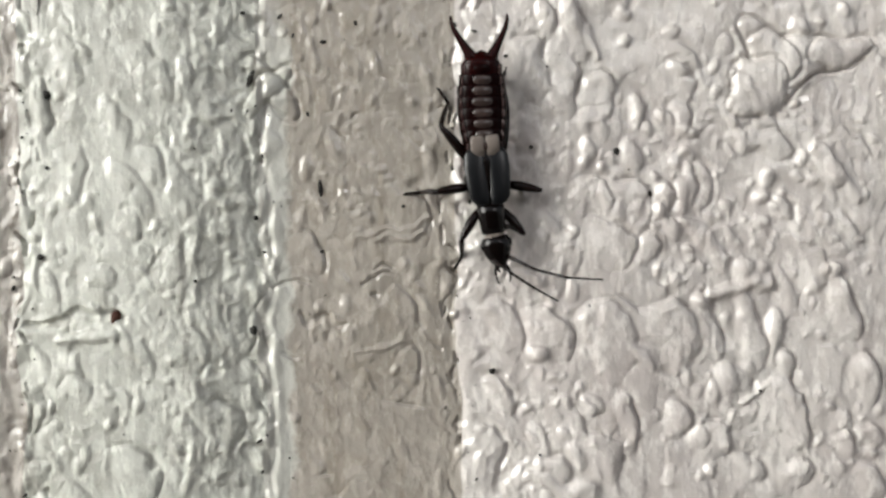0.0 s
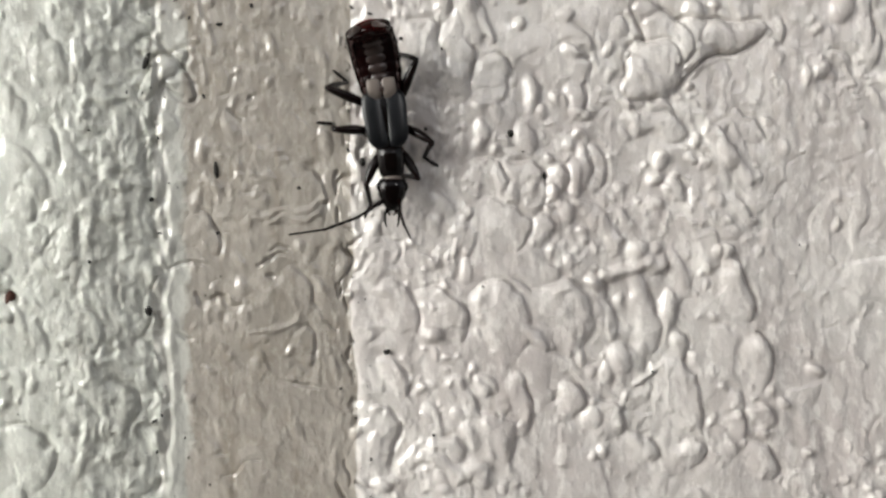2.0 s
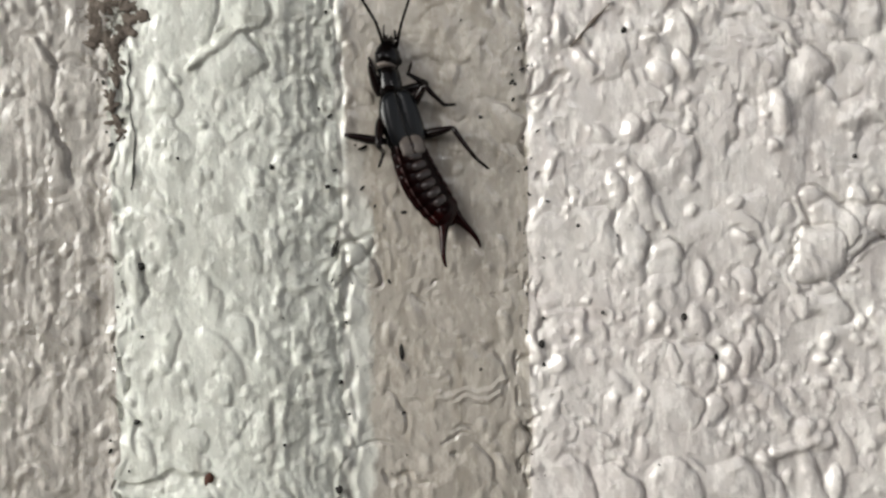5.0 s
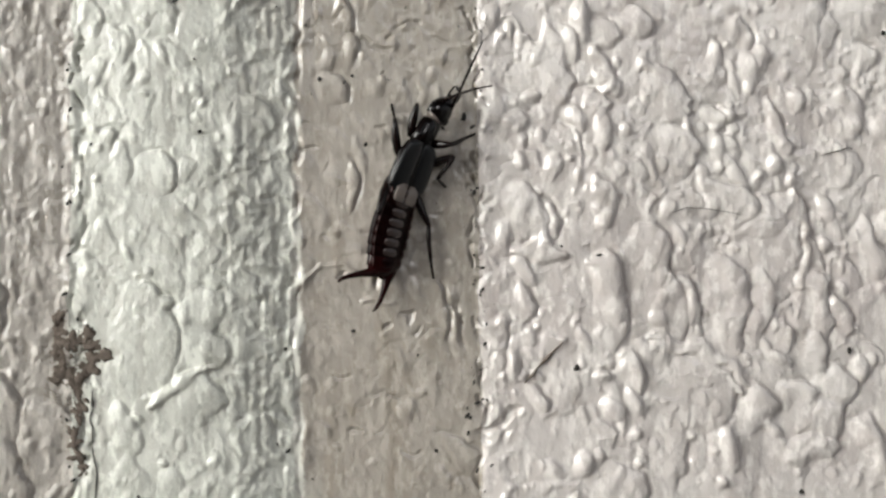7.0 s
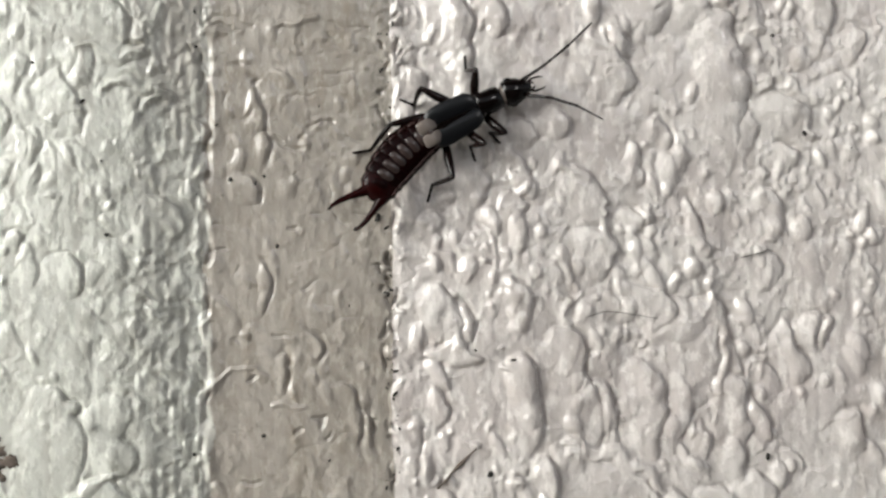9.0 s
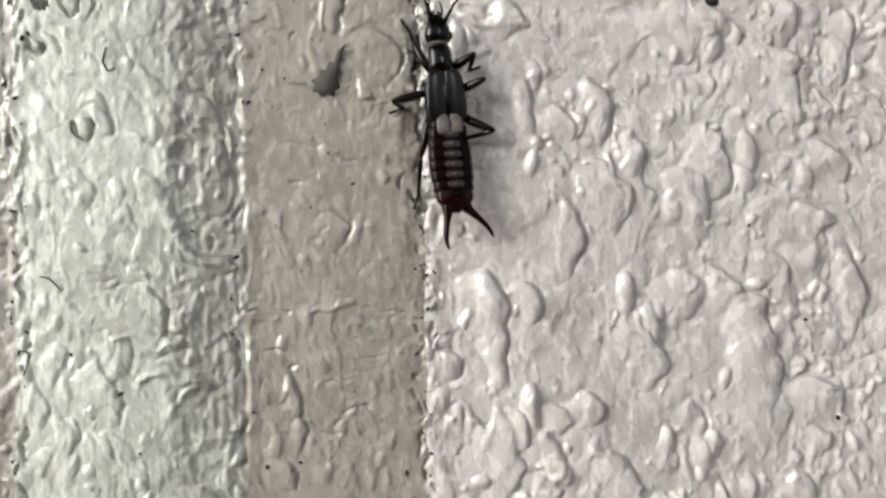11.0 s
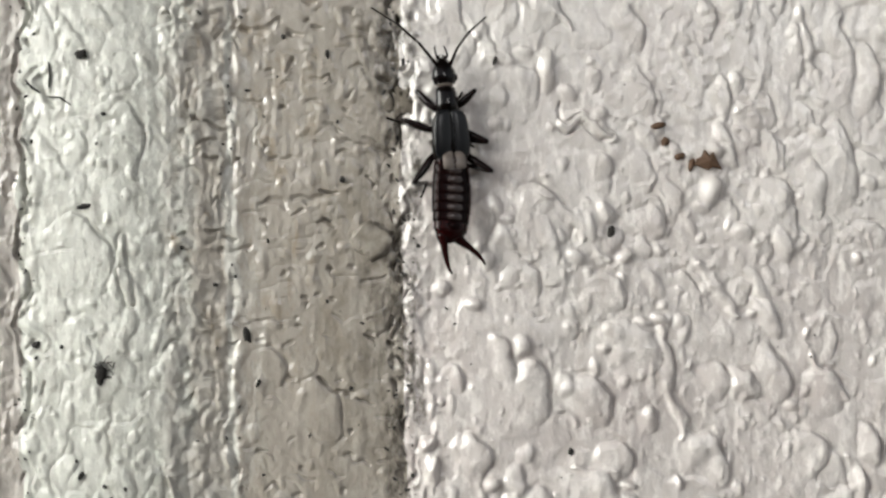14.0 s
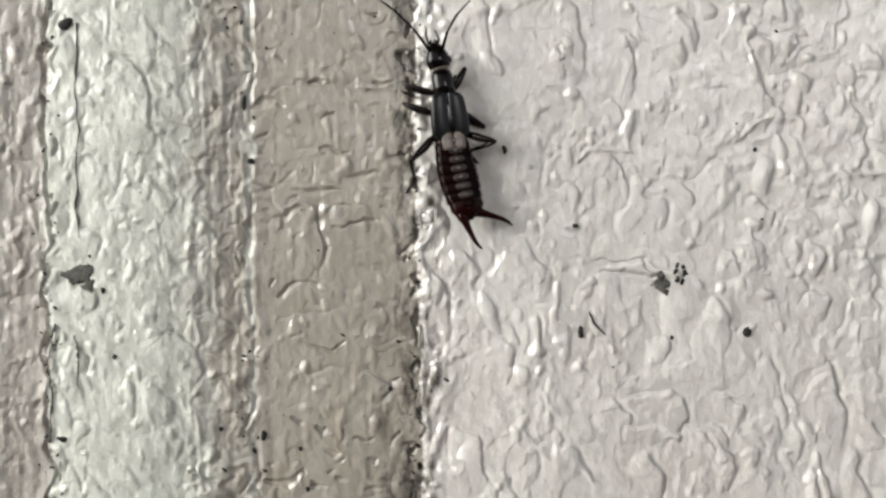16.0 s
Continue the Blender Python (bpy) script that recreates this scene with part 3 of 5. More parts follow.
lumps((15.5, 242.6, 2.04, 2.18, 0.22), (32.2, 246.3, 2.18, 3.28, 0.2), (26.7, 248.7, 0.87, 2.55, 0.3), (-16.8, 249, 1.82, 2.91, 0.2), (17.3, 250.8, 0.87, 2.18, 0.22), (13.8, 253.2, 0.95, 2.91, 0.25), (7.6, 253.3, 0.73, 2.55, 0.25), (25.3, 254.3, 1.09, 0.87, 0.3))
ridges((17.3, 98.4, 20.2, 98.7, 0.48, 0.4), (18.3, 92.6, 20.4, 92.6, 0.29, 0.22), (16.1, 102.4, 17.8, 100.4, 0.52, 0.25), (23.4, 106.5, 25.3, 104.3, 0.52, 0.25), (-2.9, 102.1, -0.9, 102.4, 0.23, 0.12), (-0.9, 102.3, 1.5, 103.1, 0.23, 0.12), (-21.4, 97.9, -16.5, 97.4, 0.39, -0.3), (-20.1, 96.4, -17, 96.4, 0.45, 0.25), (12.2, 96.1, 13.1, 94.1, 0.39, 0.25), (-6.8, 97.4, -4.3, 97.3, 0.19, -0.18), (-3.3, 95.7, -1.1, 96.1, 0.19, 0.1), (6.5, 87.9, 9.7, 87.1, 0.45, 0.3), (13.5, 125, 16, 125.7, 0.31, 0.3))
ridges((16, 125.7, 17.3, 124.4, 0.31, 0.3), (17.3, 124.4, 18.7, 122.1, 0.31, 0.3), (8.4, 115.8, 10, 113.8, 0.41, 0.28), (10, 113.8, 10.9, 112.6, 0.48, 0.28), (2.7, 120.7, 5.1, 120.8, 0.34, -0.3), (-17.2, 121.7, -15.6, 123.7, 0.34, 0.3), (-15.6, 123.7, -13.6, 124, 0.34, 0.3), (-11.7, 104.1, -9, 104.2, 0.34, 0.2), (-26.6, 124.1, -25.5, 122.4, 0.34, 0.25), (-1.6, 101.8, 0.6, 102.2, 0.24, 0.14), (22.4, 134.8, 23, 131.1, 0.34, 0.3), (23, 131.1, 22.7, 128.4, 0.34, 0.3), (15.7, 125.9, 17.8, 124.6, 0.34, 0.3), (5, 131.4, 7.9, 131.2, 0.48, 0.3))
ridges((-8.3, 129.9, -5, 130.3, 0.2, 0.14), (-4.7, 128.8, -2.6, 128.3, 0.2, 0.14), (-14.1, 147.9, -11, 147.5, 0.34, 0.25), (13.6, 125.9, 15.7, 125.9, 0.27, 0.22), (13.6, 160.9, 15.7, 159.3, 0.45, 0.32), (15.7, 159.3, 15.1, 157.5, 0.42, 0.28), (5.6, 169.8, 9.1, 169.6, 0.49, 0.3), (-12, 155.6, -9.1, 154.4, 0.42, 0.3), (-4.4, 151.9, -1.7, 152.3, 0.21, 0.14), (14.3, 142.8, 16, 140.6, 0.42, 0.3), (6.9, 162.6, 9, 162.5, 0.31, 0.2), (-14.4, 160.7, -13, 158.9, 0.42, 0.3), (-13, 158.9, -11.3, 155.8, 0.42, 0.3), (-12.4, 155.8, -8.9, 154.4, 0.42, 0.3))
ridges((-16.2, 150, -12.4, 150.1, 0.28, 0.22), (18.8, 181.1, 20.4, 180, 0.35, 0.32), (20.4, 180, 20.9, 176.1, 0.32, 0.28), (5.7, 171, 8.6, 171.1, 0.35, 0.28), (29.4, 174.3, 31.6, 173.9, 0.32, 0.25), (7.4, 178.9, 10.6, 178, 0.28, 0.22), (-2.9, 173.9, -3, 169.9, 0.21, 0.15), (20.5, 189.2, 20.8, 186.3, 0.32, 0.25), (14, 216.5, 15.5, 216.2, 0.61, 0.4), (15.5, 216.2, 16.9, 215.2, 0.61, 0.4), (11.6, 211.1, 13.5, 210.7, 0.39, 0.3), (13.5, 210.7, 15.1, 208.5, 0.36, 0.28), (22.9, 206.5, 25.5, 203, 0.36, 0.3), (20.5, 199, 21.5, 195.2, 0.36, 0.3))
ridges((30.5, 200.7, 32.5, 197.2, 0.36, 0.28), (-4.3, 211.4, -1.3, 211.5, 0.22, -0.2), (-9.1, 207.6, -6.9, 207.8, 0.22, -0.2), (-8.6, 223, -5.2, 223, 0.25, -0.22), (-21.2, 219.6, -20.1, 218.1, 0.29, -0.25), (13.9, 193.1, 16.9, 192.3, 0.39, 0.3), (16.4, 237.2, 20.8, 236.3, 0.44, 0.3), (14.5, 234.1, 15.1, 232.5, 0.18, 0.1), (25.7, 254.7, 26.6, 251.9, 0.29, 0.25), (26.4, 251.9, 27.5, 247.9, 0.25, 0.22), (27.5, 247.9, 25.1, 245.6, 0.25, 0.2), (14.4, 244.8, 17.7, 244.9, 0.29, 0.22), (17.7, 244.9, 17.6, 247.7, 0.29, 0.2), (12.2, 236.1, 12.9, 230.7, 0.22, 0.2))
ridges((12.7, 224.5, 14.4, 222.5, 0.36, 0.3), (16.6, 225.5, 19.8, 225.3, 0.44, 0.25), (-6.3, 236.1, -3.6, 235.8, 0.22, -0.18), (-7, 240.9, -4.7, 241.1, 0.22, -0.2), (-1.9, 243.7, 0.8, 243.9, 0.22, -0.16), (-5.4, 242.4, -2.3, 242.6, 0.22, -0.18), (-8, 248.8, -5.7, 248.8, 0.22, -0.16), (32.9, 243.5, 35.6, 243, 0.29, 0.2), (30.1, 243.1, 32.9, 242.7, 0.29, 0.2), (13, 143, 14.8, 142.1, 0.31, 0.3), (14.8, 142.1, 16, 140, 0.31, 0.3), (13.3, 125.5, 15.6, 125.7, 0.27, 0.25), (15.6, 125.7, 18.3, 124.2, 0.31, 0.3), (18.3, 124.2, 19.3, 122.4, 0.34, 0.3))
ridges((9.7, 130.7, 11.7, 130.1, 0.34, 0.3), (4.6, 131.5, 7.8, 131.3, 0.41, 0.3), (14.6, 161.2, 15.8, 159, 0.31, 0.3), (13.9, 142.7, 15.3, 140.8, 0.31, 0.3), (15.3, 140.8, 16.3, 136.2, 0.31, 0.28), (12.9, 211.2, 14.4, 208.9, 0.29, 0.25), (18, 203, 19.1, 199.5, 0.36, 0.3), (17.6, 225.8, 20.7, 225.1, 0.33, 0.28), (11, 224.7, 13.7, 223.1, 0.36, 0.28), (23.4, 206, 25.3, 203.6, 0.36, 0.28), (-12.5, 193.2, -10.3, 187.6, 0.32, 0.3), (-10.3, 187.6, -9.9, 185, 0.32, 0.28))

# small ringed drops on the bead
for x, z, q in ((-18.45, 171.5, 0.8), (-18.3, 176.4, 0.95), (-21.6, 172.9, 0.6), (-20.8, 168.3, 0.45), (-17.85, 163.3, 0.7)):
    lumps((x, z, 0.75 * q, q, 0.42))
    for j in range(7):
        a, b = 2.4 + 0.62 * j, 2.4 + 0.62 * (j + 1)
        ridges((x + 0.9 * q * math.cos(a), z + 1.15 * q * math.sin(a), x + 0.9 * q * math.cos(b), z + 1.15 * q * math.sin(b), 0.13, -0.3))
# a star-shaped splash over the side of the groove
run(0.5, (-8.21, 110.77, 0.75), (-9.21, 112.34, 0.3))
run(0.5, (-8.21, 110.77, 0.75), (-7.27, 111.47, 0.3))
run(0.5, (-8.21, 110.77, 0.8), (-6.83, 109.03, 0.25))
run(0.5, (-8.21, 110.77, 0.75), (-9.26, 109.24, 0.3))
# wormlike loops, a chip on the bead, open cracks beside the step
ridges((13.4, 216.92, 16.05, 216.05, 0.13, -0.3), (16.05, 216.05, 17.0, 215.35, 0.13, -0.3), (17.0, 215.35, 16.45, 214.67, 0.13, -0.3), (16.45, 214.67, 13.76, 216.08, 0.13, -0.3))
ridges((15.4, 237.88, 18.52, 237.43, 0.13, -0.3), (18.52, 237.43, 18.6, 236.14, 0.13, -0.3), (18.6, 236.14, 15.76, 236.86, 0.13, -0.3))
ridges((5.19, 215.18, 5.42, 212.69, 0.14, -0.4), (5.42, 212.69, 5.95, 210.21, 0.14, -0.4), (5.95, 210.21, 6.57, 208.48, 0.14, -0.4))
run(0.5, (-15.33, 209.02, 0.2), (-15.5, 206.42, 0.33), (-15.22, 204.74, 0.25))
for k in range(30):
    zc = 196 + 2.0 * k
    xc = -22.3 + 0.25 * math.sin(1.7 * k) + 0.15 * math.sin(4.1 * k)
    ridges((xc, zc, -22.3 + 0.25 * math.sin(1.7 * (k + 1)) + 0.15 * math.sin(4.1 * (k + 1)), zc + 1.9, 0.17, -0.35))
# a splash with two arms and a foot
run(0.62, (20.4, 110.4, 1.75), (22.2, 111.6, 1.35), (24.2, 111.9, 0.95), (26.7, 112.4, 0.5))
run(0.62, (19.7, 113.7, 0.55), (20.6, 112.6, 0.9), (21.6, 111.6, 1.1))
run(0.62, (20.4, 110.4, 1.6), (19.2, 109.0, 0.85))

RELIEF += (COAT + 0.85 * FINE * (1 - 0.65 * np.clip(COAT / 0.25, 0, 1))) * (1 - 0.35 * smooth(204, 222, GZ) * smooth(3, 6, GX))


def strip(name, xa, xb, mat, label):
    """One strip of the moulding, its paint relief fine where it is seen and plain above and below."""
    ia, ib = np.searchsorted(XS, (xa / MM, xb / MM))
    ia, ib = max(ia - (1 if ia else 0), 0), min(ib, len(XS))
    xs, h = XS[ia:ib] * MM, RELIEF[ia:ib] * MM
    flat = profile(XS[ia:ib]) * MM
    zs = np.concatenate([[0.0, Z0 - 0.02], ZS * MM + 0.9, [Z1 + 0.02, 2.3]])
    hh = np.concatenate([flat[:, None], flat[:, None], h, flat[:, None], flat[:, None]], 1)
    if ia == 0:
        xs, hh = np.concatenate([[-0.35], xs]), np.concatenate([hh[:1] * 0 - 1.5 * MM, hh])
    if ib == len(XS):
        xs, hh = np.concatenate([xs, [0.6]]), np.concatenate([hh, hh[-1:] * 0])
    nx, nz = len(xs), len(zs)
    co = np.empty((nx, nz, 3), np.float32)
    wave = Field(40)
    near = sum(k * np.exp(-(((xs - e) / (1.1 * MM)) ** 2)) for e, k in ((EDGE_LEFT, 1.0), (EDGE_BEAD, 0.8), (EDGE_STEP, 0.55)))
    sway = 0.7 * (wave(zs / MM / 4.0, zs * 0 + 3.5) - 0.5) + 0.45 * (wave(zs / MM / 0.9, zs * 0 + 9.5) - 0.5)
    sway = sway * MM * ((zs > Z0) & (zs < Z1))
    step = np.exp(-(((xs - EDGE_STEP) / (1.4 * MM)) ** 2))
    drift = -0.42 * MM * (1 - smooth(1.004, 1.022, zs))
    co[..., 0], co[..., 1], co[..., 2] = xs[:, None] + sway[None] * near[:, None] + drift[None] * step[:, None], -hh, zs[None]
    i, j = np.meshgrid(np.arange(nx - 1), np.arange(nz - 1), indexing="ij")
    a = (i * nz + j).ravel()
    quads = np.stack([a, a + nz, a + nz + 1, a + 1], 1).astype(np.int32)
    me = bpy.data.meshes.new(name)
    me.vertices.add(nx * nz)
    me.vertices.foreach_set("co", co.ravel())
    me.loops.add(quads.size)
    me.loops.foreach_set("vertex_index", quads.ravel())
    me.polygons.add(len(quads))
    me.polygons.foreach_set("loop_start", np.arange(0, quads.size, 4, dtype=np.int32))
    me.polygons.foreach_set("use_smooth", np.ones(len(quads), bool))
    me.update(calc_edges=True)
    me.materials.append(mat)
    return tagged(new(name, me), label, kind="structure")


strip("trim_edge", X0, EDGE_LEFT, PAINT_EDGE, "greyed painted wood at the outer edge of the moulding")
strip("trim_bead", EDGE_LEFT, EDGE_BEAD, PAINT_BEAD, "rounded moulding bead in thick greenish white gloss paint")
strip("trim_groove", EDGE_BEAD, EDGE_STEP, PAINT_GROOVE, "sunken flat of the moulding in dull beige paint")
strip("wall_panel", EDGE_STEP, X1, PAINT_PANEL, "flat board in lumpy pinkish white gloss paint")


def box(bm, x0, x1, y0, y1, z0, z1):
    m = Matrix.LocRotScale(((x0 + x1) / 2, (y0 + y1) / 2, (z0 + z1) / 2), None, (x1 - x0, y1 - y0, z1 - z0))
    bmesh.ops.create_cube(bm, size=1, matrix=m)


def structure(name, bm, mat, label):
    me = bpy.data.meshes.new(name)
    bm.to_mesh(me)
    bm.free()
    me.materials.append(mat)
    return tagged(new(name, me), label, kind="structure")


bm = bmesh.new()
box(bm, -0.35, 0.6, 0.004, 0.09, 0.0, 2.3)
structure("wall_core", bm, PAINT_EDGE, "timber behind the painted moulding")
GROUND = material("worn_concrete", (0.42, 0.40, 0.37), 0.9)
GROUND.node_tree.links.new(ramp(GROUND, noise_node(GROUND, 6, 6), [(0.3, (0.22, 0.21, 0.195)), (0.7, (0.32, 0.305, 0.285))]), GROUND.node_tree.nodes["Principled BSDF"].inputs["Base Color"])
bm = bmesh.new()
bmesh.ops.create_grid(bm, x_segments=8, y_segments=8, size=600)
structure("ground", bm, GROUND, "worn grey concrete ground")

# invented dark surfaces out of view, added to block and shape the light
DARK_SCREEN = material("unseen_dark_screen", (0.12, 0.10, 0.085), 0.9)
DARK_SCREEN.node_tree.links.new(ramp(DARK_SCREEN, noise_node(DARK_SCREEN, 4, 6), [(0.3, (0.09, 0.075, 0.06)), (0.7, (0.15, 0.125, 0.105))]), DARK_SCREEN.node_tree.nodes["Principled BSDF"].inputs["Base Color"])
# low wall behind the camera: keeps head-on reflections dark, lets sky in above
bm = bmesh.new()
box(bm, -1.1, 1.1, -1.25, -1.1, 0.0, 1.32)
structure("unseen_dark_wall", bm, DARK_SCREEN, "plain dark unseen wall, added opposite the moulding to darken reflections")
# added overhead, out of view, to cut the light from above
bm = bmesh.new()
box(bm, -1.15, 1.15, -1.3, 0.1, 2.304, 2.45)
structure("ceiling", bm, DARK_SCREEN, "plain dark unseen ceiling, added to hold back the sky's light")

# ---- the earwig ----
CHITIN = material("black_chitin", (0.003, 0.0018, 0.0017), 0.13, spec=0.28)
ELYTRA = material("grey_black_wing_case", (0.003, 0.0037, 0.005), 0.3, spec=0.42)
RED = material("red_brown_chitin", (0.014, 0.0014, 0.0013), 0.2, spec=0.16)
ABDOMEN = material("banded_brown_chitin", (0.006, 0.0013, 0.0012), 0.24, spec=0.07)
PLATE = material("greyish_brown_tergite", (0.038, 0.025, 0.022), 0.27, spec=0.65)
BELLY = material("red_belly", (0.16, 0.013, 0.011), 0.3, spec=0.15)
PALE = material("tan_wing_tip", (0.19, 0.16, 0.14), 0.3)
MARGIN = material("pale_wing_margin", (0.15, 0.115, 0.105), 0.25, spec=0.6)
# paler than the abdomen: the highlight along the side fold, as a colour
FOLD_SHEEN = material("side_fold_sheen", (0.045, 0.020, 0.018), 0.3, spec=0.4)
LEG = material("dark_brown_leg", (0.006, 0.0024, 0.002), 0.25, spec=0.25)
for m in (CHITIN, ELYTRA, RED, ABDOMEN):
    bump(m, noise_node(m, 5000, 3), 0.3, 0.00003)


def part(name, bm, mat, parent, label=""):
    me = bpy.data.meshes.new(name)
    bm.to_mesh(me)
    bm.free()
    for p in me.polygons:
        p.use_smooth = True
    me.materials.append(mat)
    ob = new(name, me)
    ob.parent = parent
    return tagged(ob, label)


def hull(stations, sides=14, top=1.0, under=0.7):
    """A closed body along -z from stations (z, half width, half height, middle y, middle x) in mm."""
    bm = bmesh.new()
    rings = []
    for st in stations:
        z, w, h, y, x = (*st, 0, 0)[:5]
        ring = []
        for k in range(sides):
            a = 2 * math.pi * k / sides
            s = math.sin(a)
            ring.append(bm.verts.new(((x + w * math.cos(a)) * MM, (y - h * s * (top if s > 0 else under)) * MM, z * MM)))
        rings.append(ring)
    for r, q in zip(rings, rings[1:]):
        for k in range(sides):
            bm.faces.new((r[k], r[(k + 1) % sides], q[(k + 1) % sides], q[k]))
    bm.faces.new(rings[0][::-1])
    bm.faces.new(rings[-1])
    bmesh.ops.recalc_face_normals(bm, faces=bm.faces)
    return bm


def rod(points, sides=7):
    """A tapered tube through (x, y, z, radius) in mm."""
    bm = bmesh.new()
    rings = []
    pts = [Vector(p[:3]) for p in points]
    for i, p in enumerate(points):
        d = (pts[min(i + 1, len(pts) - 1)] - pts[max(i - 1, 0)]).normalized()
        u = d.cross(Vector((0.0, 1.0, 0.01)))
        u.normalize()
        v = d.cross(u)
        rings.append([bm.verts.new((pts[i] + p[3] * (math.cos(2 * math.pi * k / sides) * u + math.sin(2 * math.pi * k / sides) * v)) * MM) for k in range(sides)])
    for r, q in zip(rings, rings[1:]):
        for k in range(sides):
            bm.faces.new((r[k], r[(k + 1) % sides], q[(k + 1) % sides], q[k]))
    bm.faces.new(rings[0][::-1])
    bm.faces.new(rings[-1])
    bmesh.ops.recalc_face_normals(bm, faces=bm.faces)
    return bm


LEGS = {}       # name: (side, coxa, femur, tibia, tarsus)
SEGMENTS = 8
SEG = 0.62      # mm from one abdominal ring to the next


def earwig():
    """Local axes: z forward, x to its right, -y away from the surface; origin between the wing cases."""
    top = tagged(new("earwig"), "slender black-brown earwig with open reddish pincers walking on the paint", "insect")
    p = {}
    p["head"] = part("head", hull([(-0.1, 0.35, 0.3), (0.1, 0.75, 0.5), (0.5, 0.86, 0.58), (0.95, 0.78, 0.52), (1.4, 0.55, 0.4), (1.75, 0.32, 0.25), (1.85, 0.15, 0.1)]), CHITIN, top, "black heart-shaped head")
    for s in (-1, 1):
        part("eye", hull([(0.25, 0.02, 0.02, -0.1, 0.74 * s), (0.32, 0.14, 0.16, -0.1, 0.74 * s), (0.5, 0.18, 0.2, -0.1, 0.74 * s), (0.68, 0.14, 0.16, -0.1, 0.74 * s), (0.75, 0.02, 0.02, -0.1, 0.74 * s)], 10), CHITIN, p["head"])
        part("palp", rod([(0.22 * s, 0.1, 1.6, 0.09), (0.4 * s, 0.05, 2.0, 0.08), (0.38 * s, 0.2, 2.5, 0.06), (0.3 * s, 0.3, 2.75, 0.03)]), LEG, p["head"])
        part("mandible", rod([(0.2 * s, 0.1, 1.65, 0.14), (0.25 * s, 0.12, 1.9, 0.11), (0.08 * s, 0.14, 2.08, 0.04)]), RED, p["head"])
    part("collar", hull([(-0.16, 0.4, 0.34), (-0.02, 0.56, 0.44), (0.05, 0.64, 0.50), (0.12, 0.56, 0.44)], 14), PALE, p["head"], "pale neck collar")
    p["pronotum"] = part("pronotum", hull([(1.66, 0.45, 0.32), (1.58, 0.66, 0.46), (1.2, 0.73, 0.56), (0.5, 0.76, 0.64), (0.1, 0.80, 0.62), (-0.1, 0.6, 0.4)], 16), CHITIN, top, "black shield-like pronotum")
    p["thorax"] = part("thorax", hull([(1.75, 0.6, 0.46, 0.1), (1.3, 0.9, 0.6, 0.0), (0.6, 1.2, 0.66, -0.02), (-0.8, 1.26, 0.66, -0.02), (-1.5, 1.2, 0.62, 0.02), (-1.9, 1.0, 0.55, 0.06)]), CHITIN, top)
    for s in (-1, 1):
        el = [(1.55, 0.26, 0.10, -0.58, 0.36 * s), (1.42, 0.44, 0.15, -0.58, 0.47 * s), (1.1, 0.55, 0.18, -0.58, 0.57 * s), (0.4, 0.60, 0.19, -0.57, 0.61 * s), (-0.6, 0.63, 0.19, -0.54, 0.64 * s), (-1.3, 0.60, 0.17, -0.51, 0.62 * s), (-1.6, 0.48, 0.13, -0.50, 0.54 * s), (-1.74, 0.24, 0.06, -0.50, 0.46 * s)]
        p["elytron", s] = part("wing_case", hull(el, 18), ELYTRA, top, "smooth grey-black wing case")
        part("margin", rod([(0.74 * s, -0.52, 1.36, 0.02), (0.98 * s, -0.58, 1.0, 0.055), (1.10 * s, -0.56, 0.3, 0.06), (1.13 * s, -0.50, -0.6, 0.06), (1.07 * s, -0.47, -1.3, 0.055), (0.86 * s, -0.45, -1.66, 0.02)]), MARGIN, p["elytron", s], "pale shiny outer margin")
        tip = [(-1.2, 0.36, 0.10, -0.58, 0.42 * s), (-1.8, 0.40, 0.08, -0.65, 0.42 * s), (-2.15, 0.39, 0.08, -0.66, 0.42 * s), (-2.30, 0.36, 0.07, -0.66, 0.41 * s), (-2.34, 0.28, 0.03, -0.66, 0.40 * s)]
        p["wingtip", s] = part("wing_tip", hull(tip, 12), PALE, top, "pale tan folded hind wing tip")
    wide = [1.12, 1.24, 1.33, 1.39, 1.40, 1.37, 1.29, 1.18]
    for i in range(SEGMENTS):
        w = wide[i]
        st = [(0.25, w * 0.95, 0.58), (0.0, w * 0.99, 0.63), (-0.35, w, 0.65), (-SEG + 0.05, w, 0.65), (-SEG - 0.04, w * 0.985, 0.635), (-SEG - 0.06, w * 0.8, 0.45)]
        p["abdomen", i] = part("abdomen_segment", hull(st, 18), ABDOMEN if i < 7 else RED, top)
        pl = [(-0.02, w * 0.56, 0.60), (-0.09, w * 0.66, 0.665), (-0.20, w * 0.72, 0.705), (-0.34, w * 0.74, 0.72), (-SEG + 0.15, w * 0.73, 0.705), (-SEG + 0.06, w * 0.69, 0.67), (-SEG, w * 0.58, 0.60)]
        sn = [(-0.02, w * 0.70, 0.45), (-0.1, w * 0.84, 0.61), (-SEG + 0.06, w * 0.86, 0.665), (-SEG, w * 0.7, 0.5)]
        part("sternite", hull(sn, 14, 0.2, 0.76), BELLY, p["abdomen", i], "red-brown belly plate")
        # side folds, coloured to carry the highlight that runs along them
        for side in (-1, 1):
            part("side_ridge", rod([(0.80 * w * side, -0.36, -0.03, 0.02), (0.84 * w * side, -0.40, -0.18, 0.06), (0.84 * w * side, -0.40, -SEG + 0.14, 0.06), (0.80 * w * side, -0.36, -SEG + 0.02, 0.02)], 6), FOLD_SHEEN, p["abdomen", i], "red-brown side fold, its reflection put into a paler colour")
        part("tergite", hull(pl, 16, 1.0, 0.2), PLATE if i < 7 else ABDOMEN, p["abdomen", i], "sheeny greyish brown back plate")
